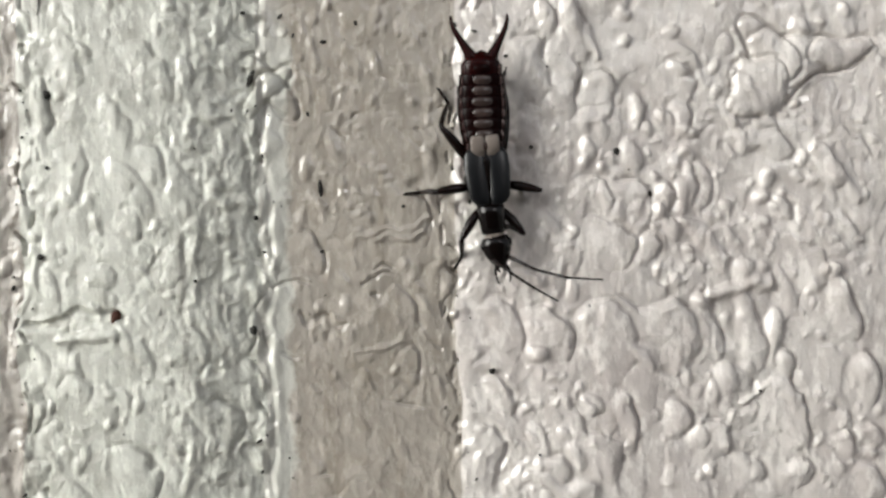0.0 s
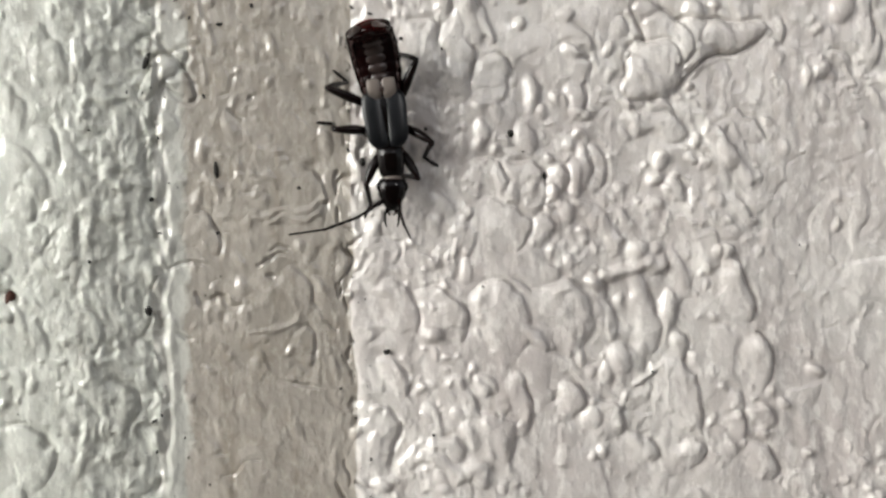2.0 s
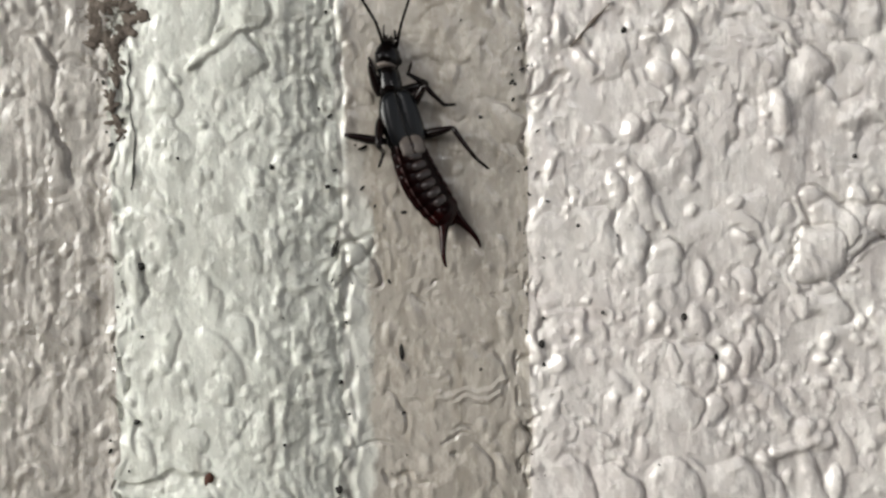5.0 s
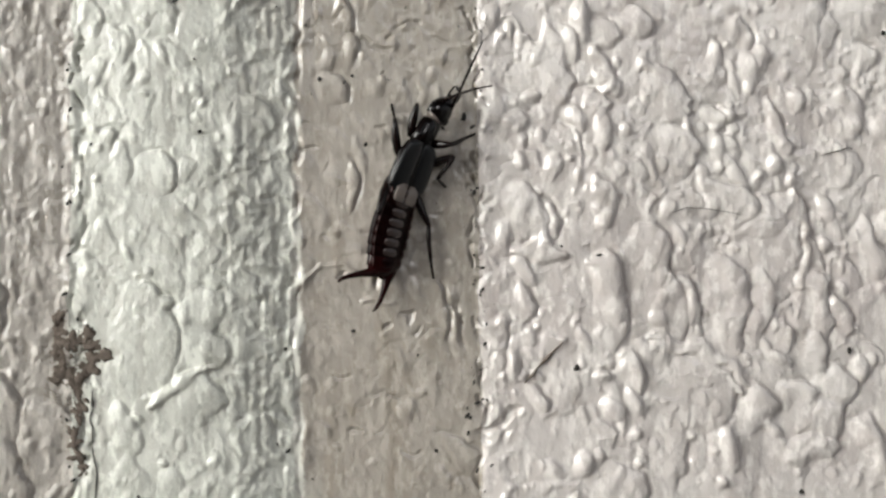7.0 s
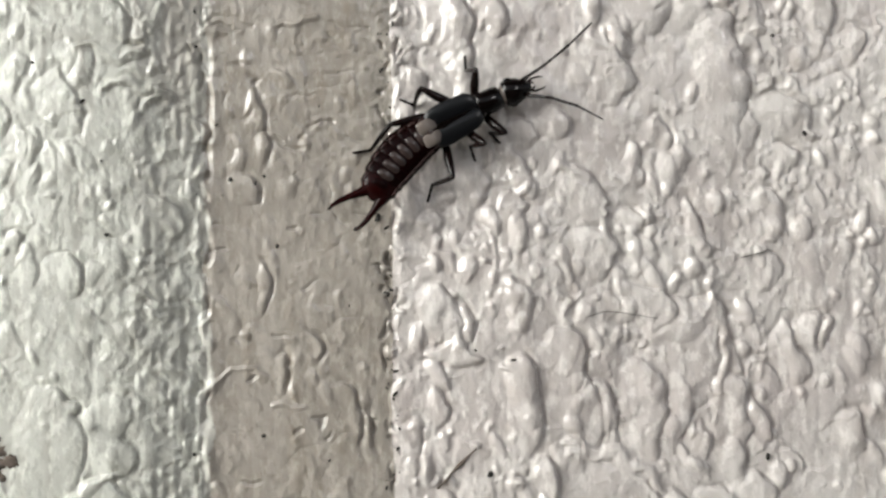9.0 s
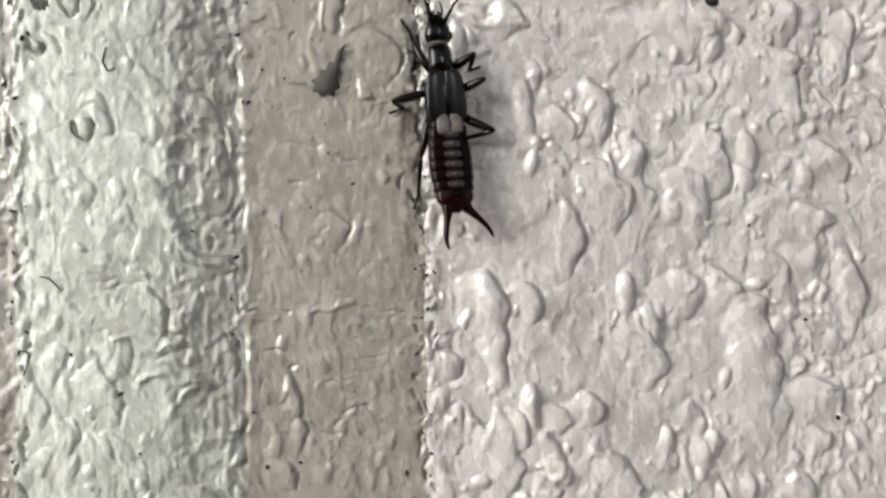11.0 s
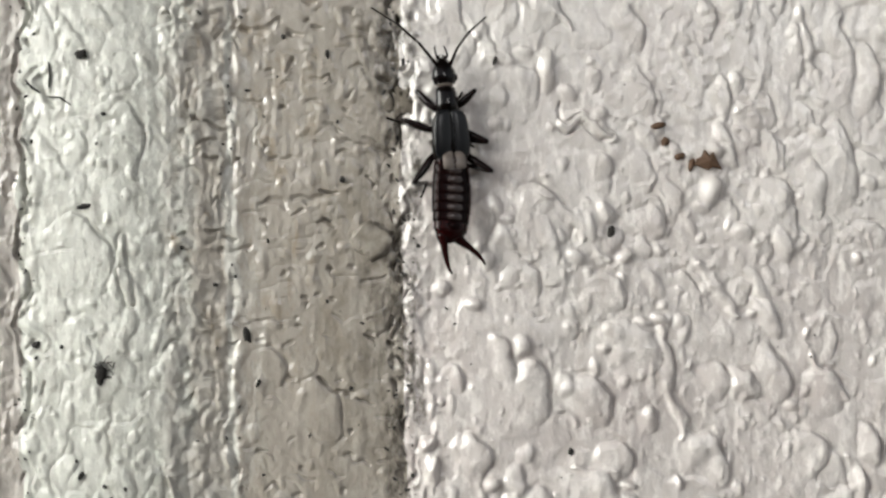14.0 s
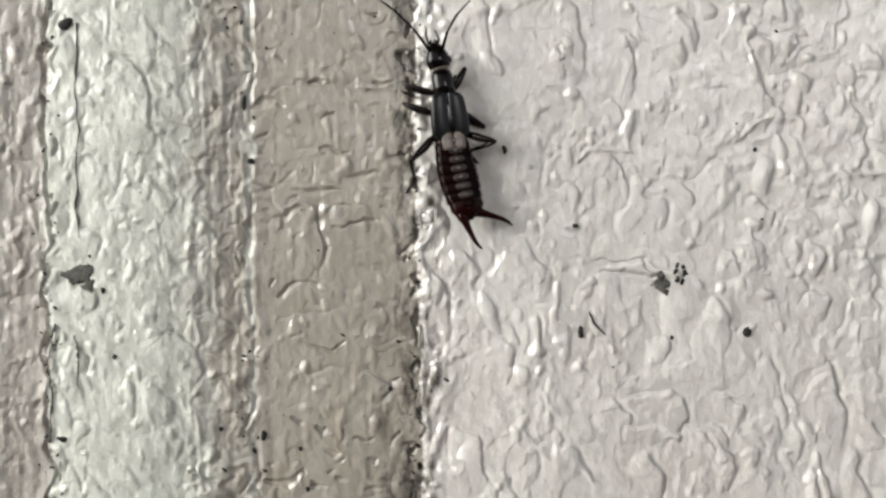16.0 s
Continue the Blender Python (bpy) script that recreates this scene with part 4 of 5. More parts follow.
    p["pygidium"] = part("tail_plate", hull([(0.12, 1.12, 0.60), (-0.1, 1.08, 0.58), (-0.32, 0.94, 0.5), (-0.5, 0.68, 0.38), (-0.64, 0.36, 0.25), (-0.75, 0.22, 0.15), (-0.82, 0.05, 0.05)], 16), RED, top, "dark red tail plate")
    for s in (-1, 1):
        p["forceps", s] = part("pincer", rod([(0.0, 0, 0.2, 0.40), (0.0, 0, -0.1, 0.38), (0.0, -0.02, -0.45, 0.29), (0.05 * s, -0.03, -1.1, 0.20), (0.07 * s, -0.03, -1.8, 0.16), (0.0, -0.02, -2.3, 0.12), (-0.14 * s, 0, -2.6, 0.06)], 9), RED, top, "curved red-brown pincer")
    for s in (-1, 1):
        p["antenna", s, 0] = part("antenna_base", rod([(0, 0, 0, 0.13), (0, 0, 0.5, 0.14), (0, 0, 0.72, 0.09), (0, 0, 0.85, 0.11), (0, 0, 1.4, 0.105), (0, 0, 1.5, 0.08), (0, 0, 2.0, 0.1)]), LEG, top)
        p["antenna", s, 1] = part("antenna_middle", rod([(0, 0, k * 0.25, 0.07 if k % 2 else 0.1) for k in range(9)]), LEG, top)
        p["antenna", s, 2] = part("antenna_tip", rod([(0, 0, k * 0.25, 0.05 if k % 2 else 0.085 - 0.005 * k) for k in range(9)]), LEG, top)
    sizes = {"front": (1.7, 1.95, 1.6, 0.95, 0.62), "middle": (0.35, 2.1, 1.7, 1.0, 0.95), "hind": (-1.15, 2.5, 2.3, 1.15, 0.95)}
    for key, (z, fe, ti, ta, off) in sizes.items():
        for s in (-1, 1):
            f = part("femur", rod([(0, 0, -0.05, 0.16), (0, 0, fe * 0.2, 0.26), (0, -0.03, fe * 0.45, 0.29), (0, -0.02, fe * 0.75, 0.24), (0, 0, fe * 0.95, 0.17), (0, 0, fe, 0.12)], 9), LEG, top)
            t = part("tibia", rod([(0, 0, -0.06, 0.12), (0, -0.02, ti * 0.12, 0.17), (0, -0.05, ti * 0.4, 0.16), (0, -0.02, ti * 0.75, 0.135), (0, 0, ti, 0.12)], 8), LEG, top)
            a = part("tarsus", rod([(0, 0, -0.03, 0.10), (0, 0, ta * 0.4, 0.095), (0, 0, ta * 0.48, 0.06), (0, 0, ta * 0.55, 0.11), (0, 0, ta * 0.72, 0.08), (0, 0, ta * 0.9, 0.09), (0.0, 0.06, ta, 0.03)], 8), LEG, top)
            LEGS[key, s] = (Vector((off * s, 0.35, z)), fe, ti, ta, f, t, a)
    return top, p


EARWIG, PARTS = earwig()

# ---- dirt caught in the paint ----
DIRT = material("black_dirt", (0.02, 0.018, 0.016), 0.85)
BROWN = material("brown_husk", (0.10, 0.055, 0.030), 0.7)
WEB = material("brown_cobweb", (0.135, 0.108, 0.088), 0.9)
GREY = material("grey_dust", (0.10, 0.095, 0.085), 0.95)
OLD = material("old_grime", (0.13, 0.112, 0.09), 0.9)
SCALE = material("grey_paint_scale", (0.33, 0.295, 0.25), 0.4)
SCALE.node_tree.links.new(ramp(SCALE, noise_node(SCALE, 1100, 4), [(0.38, (0.22, 0.195, 0.16)), (0.62, (0.37, 0.335, 0.285))]), SCALE.node_tree.nodes["Principled BSDF"].inputs["Base Color"])
RUST = material("rust", (0.07, 0.026, 0.016), 0.9)
for m, sc in ((DIRT, 3000), (BROWN, 2500), (GREY, 4000), (RUST, 3500), (WEB, 3000), (OLD, 3000), (SCALE, 1500)):
    bump(m, noise_node(m, sc, 4), 0.6, 0.0001)


def relief_at(x, z):
    i, j = min(np.searchsorted(XS, x), len(XS) - 1), min(np.searchsorted(ZS, z), len(ZS) - 1)
    return float(RELIEF[max(i - 1, 0):i + 2, max(j - 1, 0):j + 2].max())


def crumb(rx, rz, depth, seed):
    """An uneven, flattened grain."""
    rng = random.Random(seed)
    bm = bmesh.new()
    bmesh.ops.create_icosphere(bm, subdivisions=2, radius=1)
    for v in bm.verts:
        k = 1 + 0.55 * noise.noise(v.co * 1.9 + Vector((seed * 3.1, seed * 1.7, 0)))
        v.co = Vector((v.co.x * rx * k, v.co.y * depth, v.co.z * rz * k)) * MM
    bmesh.ops.rotate(bm, verts=bm.verts, matrix=Matrix.Rotation(rng.uniform(-0.35, 0.35), 3, "Y"))
    return bm


def thing(name, bm, mat, x, z, label, category, group="", sunk=0.3, depth=0.1):
    me = bpy.data.meshes.new(name)
    bm.to_mesh(me)
    bm.free()
    for p in me.polygons:
        p.use_smooth = True
    me.materials.append(mat)
    ob = tagged(new(name, me), label, category, group)
    ob.matrix_world = pose(x * MM, -(relief_at(x, z) + depth * (1 - 2 * sunk)) * MM, 0.9 + z * MM)
    return ob


SPECKS = []


def specks(*rows):
    for x, z, rx, rz in rows:
        d = min(0.12, 0.7 * min(rx, rz))
        SPECKS.append(thing("dirt_speck", crumb(rx, rz, d, len(SPECKS)), DIRT, x, z, "tiny black grain of dirt stuck in the paint", "dirt", "dirt specks", depth=d))


specks((4.43, 94.1, 0.19, 0.16), (-9.15, 96.8, 0.19, 0.29), (2.82, 96.97, 0.13, 0.1), (-12.24, 99.66, 0.1, 0.1), (-5.2, 101.19, 0.13, 0.1), (-21, 101.23, 0.19, 0.16), (-8.9, 103.19, 0.14, 0.14), (3.37, 103.87, 0.1, 0.14), (13.75, 104.08, 0.1, 0.19), (-5.22, 104.86, 0.13, 0.45), (3.23, 105.13, 0.2, 0.24), (-20.55, 106.27, 0.13, 0.1), (11.85, 106.56, 0.16, 0.23), (6.96, 106.92, 0.1, 0.13), (-20.55, 110.44, 0.23, 0.23), (-9.1, 111.17, 0.16, 0.58), (5.62, 112.22, 0.13, 0.1), (-4.88, 113.3, 0.19, 0.1), (-2.99, 114.35, 0.1, 0.13), (-9.41, 114.93, 0.16, 0.13))
specks((22.65, 116.01, 0.14, 0.17), (-12.63, 116.13, 0.14, 0.17), (-0.07, 118.98, 0.14, 0.1), (8.72, 124.01, 0.17, 0.2), (-9.27, 125.51, 0.1, 0.1), (-5.09, 126.52, 0.14, 0.1), (2.6, 135.05, 0.1, 0.17), (-4.15, 138.12, 0.1, 0.14), (-14.24, 138.92, 0.14, 0.1), (2.04, 139.8, 0.14, 0.28), (1.65, 141.61, 0.1, 0.17), (-6.96, 142.22, 0.14, 0.14), (28.5, 144.65, 0.14, 0.17), (-18.69, 149.42, 0.1, 0.1), (26.66, 150.78, 0.14, 0.1), (-21.65, 168.91, 0.18, 0.18), (32.34, 168.97, 0.11, 0.21), (21.2, 170.8, 0.42, 0.28), (-0.96, 177.17, 0.14, 0.35), (-5.41, 178.37, 0.11, 0.18))
specks((25.69, 178.68, 0.11, 0.18), (-6.8, 178.83, 0.11, 0.21), (19.59, 180.01, 0.14, 0.35), (-5.3, 180.33, 0.11, 0.21), (-17.07, 182.81, 0.18, 0.14), (1.57, 184.4, 0.11, 0.11), (21.59, 185.07, 0.14, 0.21), (21.14, 187.81, 0.21, 0.18), (-16.3, 192.0, 0.12, 0.10), (-18.6, 194.4, 0.10, 0.12), (13.88, 194.24, 0.18, 0.25), (-0.7, 198.69, 0.14, 0.14), (-6.83, 199.19, 0.14, 0.32), (-16.95, 200.15, 0.39, 0.5), (-21.29, 202.01, 0.29, 0.22), (-7.53, 202.37, 0.22, 0.5), (3.95, 208.15, 0.14, 0.14), (-11.65, 208.26, 0.14, 0.14), (16.85, 208.89, 0.25, 0.43), (-17.96, 211.09, 0.5, 0.18))
specks((-1.05, 212.68, 0.18, 0.22), (-16.62, 217.16, 0.18, 0.14), (9.31, 220.48, 0.14, 0.29), (3.13, 220.61, 0.11, 0.29), (-18.06, 221.12, 0.43, 0.29), (-1.94, 221.15, 0.14, 0.32), (-4.85, 222.36, 0.14, 0.18), (-8.44, 225.08, 0.15, 0.22), (-5.32, 225.1, 0.15, 0.15), (-7.78, 226.12, 0.18, 0.33), (-21.24, 226.26, 0.36, 0.18), (-10.61, 226.65, 0.15, 0.15), (0.87, 229.03, 0.15, 0.18), (20.26, 232.14, 0.11, 0.15), (25.46, 232.37, 0.29, 0.33), (13.98, 232.63, 0.18, 0.44), (-18.31, 236.2, 0.15, 0.22), (13.81, 239.93, 0.22, 0.15), (-8.35, 244.83, 0.25, 0.22), (26.43, 244.98, 0.15, 0.15))
specks((9.06, 245.27, 0.15, 0.29), (-8.75, 248.86, 0.15, 0.51), (-20.67, 254.36, 0.51, 0.36))


def wire(points, sides=6):
    """A thin hair through (x, z, radius), lying on the paint; its mesh is set from the first point."""
    x0, z0 = points[0][:2]
    dense = []
    for a, b in zip(points, points[1:]):
        for k in range(6):
            u = k / 6
            dense.append([a[i] + (b[i] - a[i]) * u for i in range(3)])
    dense.append(list(points[-1]))
    base = relief_at(x0, z0)
    hs = [relief_at(p[0], p[1]) for p in dense]
    hs = [max(hs[max(i - 1, 0):i + 2]) for i in range(len(hs))]
    return rod([(p[0] - x0, -(h - base + p[2] * 0.4), p[1] - z0, p[2]) for p, h in zip(dense, hs)], sides)


thing("twig", wire([(5.5, 123.1, 0.09), (5.7, 123.3, 0.04), (6.0, 123.6, 0.10), (6.4, 124.1, 0.05), (6.7, 124.4, 0.11), (7.0, 124.7, 0.13), (7.4, 125.1, 0.06), (7.9, 125.6, 0.04)]), WEB, 5.5, 123.1, "thin dark twig-like leg fragment on the paint", "debris", depth=0)
thing("hair", wire([(14.83, 133.53, 0.018), (15.82, 133.83, 0.028), (16.7, 133.78, 0.022), (19.16, 133.36, 0.014)]), GREY, 14.83, 133.53, "fine grey hair lying on the paint", "hair", "hairs", depth=0)
thing("hair", wire([(24.45, 137.01, 0.02), (25.74, 137.31, 0.05), (26.1, 137.5, 0.02), (26.45, 137.4, 0.03)]), GREY, 24.45, 137.01, "fine dark hair lying on the paint", "hair", "hairs", depth=0)
thing("hair", wire([(14.6, 234.01, 0.05), (14.89, 233.23, 0.09), (15.65, 232.44, 0.04)]), DIRT, 14.6, 234.01, "short black curved bristle on the paint", "hair", "hairs", depth=0)
for pts in (((-21.94, 219.58, 0.05), (-21.4, 219.0, 0.09), (-20.9, 218.7, 0.04)), ((-20.28, 220.69, 0.04), (-20.2, 219.8, 0.08), (-20.3, 219.0, 0.05)), ((-20.4, 218.4, 0.05), (-19.5, 218.3, 0.06), (-18.8, 217.8, 0.03))):
    thing("hair", wire(pts), DIRT, pts[0][0], pts[0][1], "dark bristle caught in greenish white paint", "hair", "hairs", depth=0)

seed = tagged(new("seed"), "brown plumed seed with a fine stalk stuck to the paint", "seed")
seed.matrix_world = pose(13.44 * MM, -relief_at(13.44, 187.04) * MM, 0.9 + 187.04 * MM)
part("kernel", crumb(0.42, 0.42, 0.25, 77), GREY, seed, "brown-grey round seed")
part("husk", rod([(-0.05, -0.15, -0.3, 0.2), (-0.2, -0.1, -0.9, 0.22), (-0.35, -0.1, -1.4, 0.08)]), BROWN, seed)
part("stalk", wire([(13.2, 185.7, 0.05), (12.28, 182.69, 0.05), (10.55, 180.33, 0.02)]), GREY, seed, "thin grey stalk").location = (-0.24 * MM, (relief_at(13.44, 187.04) - relief_at(13.2, 185.7)) * MM, -1.34 * MM)


def flake():
    """A torn, curled scale."""
    bm = bmesh.new()
    outline = [(1.0, 1.95), (0.72, 1.35), (0.78, 1.0), (0.55, 0.75), (0.72, 0.2), (0.5, -0.2), (0.62, -0.75), (0.3, -0.95), (0.25, -1.3), (-0.25, -1.15), (-0.5, -1.35), (-0.75, -1.05), (-1.1, -1.0), (-0.95, -0.55), (-1.15, -0.3), (-0.7, -0.1), (-0.6, 0.35), (-0.25, 0.3), (-0.05, 0.8), (0.3, 0.75), (0.45, 1.4)]
    front = [bm.verts.new((x * MM, (-0.16 - 0.1 * math.sin(2 * z)) * MM, z * MM)) for x, z in outline]
    back = [bm.verts.new((x * 1.04 * MM, 0.05 * MM, z * 1.02 * MM)) for x, z in outline]
    bm.faces.new(front)
    bm.faces.new(back[::-1])
    for k in range(len(outline)):
        j = (k + 1) % len(outline)
        bm.faces.new((front[k], front[j], back[j], back[k]))
    bmesh.ops.recalc_face_normals(bm, faces=bm.faces)
    bmesh.ops.triangulate(bm, faces=bm.faces)
    return bm


thing("flake", flake(), GREY, -2.8, 166.5, "torn grey flake stuck to the beige paint", "flake", depth=0)
for k, (x, z, rx, rz) in enumerate(((20.16, 215.93, 0.50, 0.22), (20.67, 214.86, 0.30, 0.38), (21.61, 213.85, 0.42, 0.22), (22.4, 213.3, 0.22, 0.42))):
    thing("husk", crumb(rx, rz, 0.16, 100 + k), BROWN, x, z, "brown splinter of seed husk on the paint", "husk", "husk splinters", depth=0.1)


def shard(outline, lift):
    """A thin splinter with broken edges and a raised ridge."""
    bm = bmesh.new()
    front = [bm.verts.new((x * MM, -lift * MM, z * MM)) for x, z in outline]
    back = [bm.verts.new((x * 1.05 * MM, 0.05 * MM, z * 1.05 * MM)) for x, z in outline]
    mid = bm.verts.new((0.1 * MM, -lift * 2.2 * MM, 0))
    for k in range(len(outline)):
        j = (k + 1) % len(outline)
        bm.faces.new((front[k], front[j], mid))
        bm.faces.new((front[k], front[j], back[j], back[k]))
    bm.faces.new(back)
    bmesh.ops.recalc_face_normals(bm, faces=bm.faces)
    return bm


husk = thing("husk", shard([(-0.85, -0.25), (-0.75, 0.15), (-0.4, 0.3), (-0.2, 0.75), (0.1, 0.35), (0.35, 0.6), (0.9, -0.55), (0.3, -0.4), (0.0, -0.6)], 0.14), BROWN, 23.5, 213.5, "broken brown seed husk with sharp edges on the paint", "husk", "husk splinters", depth=0)
for p in husk.data.polygons:
    p.use_smooth = False
# matted cobweb dirt: tangles of short dark hairs
rng = random.Random(3)


def tangle(count, rx, rz, thick):
    bm = bmesh.new()
    for k in range(count):
        a = rng.uniform(0, 6.28)
        x, z = rx * rng.gauss(0, 0.45), rz * rng.gauss(0, 0.45)
        pts = []
        for i in range(5):
            pts.append((x, -0.05 - 0.08 * rng.random(), z, thick * (0.6 + 0.6 * rng.random())))
            a += rng.uniform(-1.0, 1.0)
            x, z = x + 0.13 * math.cos(a), z + 0.15 * math.sin(a)
        one = rod(pts, 5)
        me = bpy.data.meshes.new("tmp")
        one.to_mesh(me)
        one.free()
        bm.from_mesh(me)
        bpy.data.meshes.remove(me)
    return bm


def smear(x0, z0, spots, seed):
    """Soft matted dirt: flat crumbs run together at the given spots (x, z, half width, half height)."""
    r = random.Random(seed)
    bm = bmesh.new()
    base = relief_at(x0, z0)
    for x, z, rx, rz in spots:
        for k in range(6):
            px, pz = x + rx * r.gauss(0, 0.45), z + rz * r.gauss(0, 0.45)
            q = r.uniform(0.2, 0.65)
            m = Matrix.LocRotScale(((px - x0) * MM, -(relief_at(px, pz) - base) * MM, (pz - z0) * MM), Euler((0, r.uniform(0, 3), 0)), (rx * q * MM, 0.035 * MM, rz * q * r.uniform(0.7, 1.6) * MM))
            made = bmesh.ops.create_icosphere(bm, subdivisions=3, radius=1)["verts"]
            for v in made:
                v.co = m @ (v.co * (1 + 0.9 * noise.noise(v.co * 2.3 + Vector((px * 9, 0, pz * 9)))))
    return bm


ring = [(-21.8 + 1.1 * math.cos(0.8 * k), 125.2 + 1.05 * math.sin(0.8 * k), 0.5, 0.5) for k in range(8)]
chain = [(-23.1 + 0.2 * math.sin(2.0 * k), 127.8 - 0.75 * k, 0.35, 0.5) for k in range(6)] + [(-21.9 + 0.25 * math.sin(1.3 * k), 123.2 - 0.8 * k, 0.28, 0.5) for k in range(7)]
thing("cobweb_dirt", smear(-21.8, 125.2, ring + chain, 11), WEB, -21.8, 125.2, "matted brown cobweb dirt along the paint's edge", "cobweb", "cobweb tufts", depth=0)
thing("cobweb_hairs", tangle(160, 2.2, 2.2, 0.016), WEB, -21.8, 124.8, "fine brown cobweb hairs over the matted dirt", "cobweb", "cobweb tufts", depth=0)
corners = [(-20.6, 185.4), (-18.6, 185.7), (-20.3, 187.6)]
three = [(a[0] + (b[0] - a[0]) * k / 5, a[1] + (b[1] - a[1]) * k / 5, 0.22, 0.24) for a, b in zip(corners, corners[1:] + corners[:1]) for k in range(5)]
thing("cobweb_dirt", smear(-19.9, 186.2, three, 21), OLD, -19.9, 186.2, "three-cornered outline of dark cobweb dirt on the bead", "cobweb", "cobweb tufts", depth=0)
curl = [(-21.9 + 0.45 * math.sin(0.9 * k), 184.6 - 0.36 * k, 0.2, 0.3) for k in range(11)]
thing("cobweb_dirt", smear(-21.9, 183.0, curl, 22), GREY, -21.9, 183.0, "dark curling cobweb dirt along the bead's edge", "cobweb", "cobweb tufts", depth=0)
thing("cobweb_dirt", smear(-20.0, 237.15, [(-20.0, 237.15, 1.0, 0.5), (-20.0 + 0.3, 237.15 + 0.35, 0.6, 0.4), (-20.0 - 0.5, 237.15 + 0.1, 0.5, 0.4), (-20.0 + 0.7, 237.15 - 0.5, 0.3, 0.6)], 12), GREY, -20.0, 237.15, "dark grey smudge of dust on the bead", "cobweb", "cobweb tufts", depth=0)
thing("cobweb_dirt", smear(19.58, 236.0, [(19.58, 236.0, 0.5, 0.6), (19.58 + 0.2, 236.0 - 0.4, 0.4, 0.4)], 13), GREY, 19.58, 236.0, "grey tuft of dust on the paint", "cobweb", "cobweb tufts", depth=0)
thing("cobweb_dirt", smear(20.93, 236.48, [(20.93 + 0.32 * math.cos(k), 236.48 + 0.55 * math.sin(k), 0.16, 0.2) for k in range(7)], 14), DIRT, 20.93, 236.48, "small black curl of dirt beside a dust tuft", "cobweb", "cobweb tufts", depth=0)
thing("grime_patch", smear(2.9, 217.5, [(2.9, 217.5, 0.7, 0.8), (2.9 - 0.6, 217.5 + 0.3, 0.5, 0.6), (2.9 + 0.3, 217.5 + 1.0, 0.4, 0.8)], 15), OLD, 2.9, 217.5, "dark brown grime caught beside the step", "dirt", depth=0)["kind"] = "stuff"
thing("paint_scale", crumb(1.35, 1.3, 0.035, 61), SCALE, 0.83, 208.51, "thin grey scale of old paint on the beige flat", "flake", depth=0.02)


def dirt_line(xa, xb, count, seed):
    """Fine dirt along an arris, too small to count."""
    r = random.Random(seed)
    bm = bmesh.new()
    for k in range(count):
        x, z = r.gauss((xa + xb) / 2, (xb - xa) / 3), r.uniform(76, 262)
        if z < 165 and r.random() < 0.5:
            continue
        q = 0.025 + 0.10 * r.random() ** 3
        m = Matrix.LocRotScale((x * MM, -(relief_at(x, z) + 0.0) * MM, 0.9 + z * MM), Euler((0, r.uniform(0, 3), 0)), (q * MM, 0.06 * MM, q * r.uniform(0.8, 2.5) * MM))
        bmesh.ops.create_icosphere(bm, subdivisions=1, radius=1, matrix=m)
    return bm


for name, xa, xb, count, sd in (("edge_dirt", -22.8, -21.4, 420, 1), ("groove_dirt", 2.0, 3.5, 700, 2), ("bead_dirt", -9.6, -8.0, 240, 3), ("panel_dust", -20, 34, 150, 4), ("groove_dust", -12, 3, 260, 5)):
    me = bpy.data.meshes.new(name)
    b = dirt_line(xa, xb, count, sd)
    b.to_mesh(me)
    b.free()
    me.materials.append(DIRT)
    tagged(new(name, me), "fine dark dirt along the painted moulding", "dirt", kind="stuff")
# old cobweb strands along the edge of the bead
for pts in (((-19.9, 254.4), (-20.1, 250.6), (-19.85, 247.1), (-20.1, 243.3), (-20.0, 239.8)), ((-20.3, 233.2), (-20.0, 231.6), (-20.1, 229.6)), ((-21.6, 234.0), (-22.2, 231.5), (-21.9, 229.5), (-22.0, 226.0)), ((-22.1, 185.4), (-21.9, 182.8), (-22.2, 180.3)), ((-21.0, 123.2), (-21.1, 121.0), (-20.8, 118.5), (-21.0, 115.0))):
    r = random.Random(round(pts[0][1] * 10))
    fine = [pts[0]]
    for a, b in zip(pts, pts[1:]):
        for k in range(1, 7):
            fine.append((a[0] + (b[0] - a[0]) * k / 6 + r.uniform(-0.1, 0.1), a[1] + (b[1] - a[1]) * k / 6))
    thing("cobweb_strand", wire([(x, z, r.choice((0.025, 0.03, 0.04, 0.05, 0.10))) for x, z in fine]), GREY, pts[0][0], pts[0][1], "dark dusty cobweb strand clinging to the bead", "cobweb", "cobweb strands", depth=0)
for pts in (((-18.64, 163.7), (-18.6, 163.1), (-18.3, 162.8), (-17.8, 162.5)), ((-20.6, 154.2), (-20.1, 154.1), (-19.6, 153.7), (-19.2, 153.3)), ((-22.0, 149.7), (-21.4, 149.6), (-21.3, 149.2), (-21.6, 148.2)), ((-16.4, 168.2), (-16.6, 167.3), (-16.3, 166.7), (-15.8, 166.9))):
    thing("hair", wire([(x, z, 0.05 if k == 1 else 0.035) for k, (x, z) in enumerate(pts)]), DIRT, pts[0][0], pts[0][1], "dark curled bristle caught in greenish white paint", "hair", "hairs", depth=0)
thing("cobweb_dirt", smear(-20.75, 171.17, [(-20.75, 171.17, 0.55, 0.4), (-20.6, 171.1, 0.35, 0.3)], 23), GREY, -20.75, 171.17, "small dark oval of dirt on the bead", "cobweb", "cobweb tufts", depth=0)
thing("cobweb_dirt", tangle(22, 0.6, 0.7, 0.035), DIRT, -16.7, 200.3, "matted black dirt on the bead", "cobweb", "cobweb tufts", depth=0)
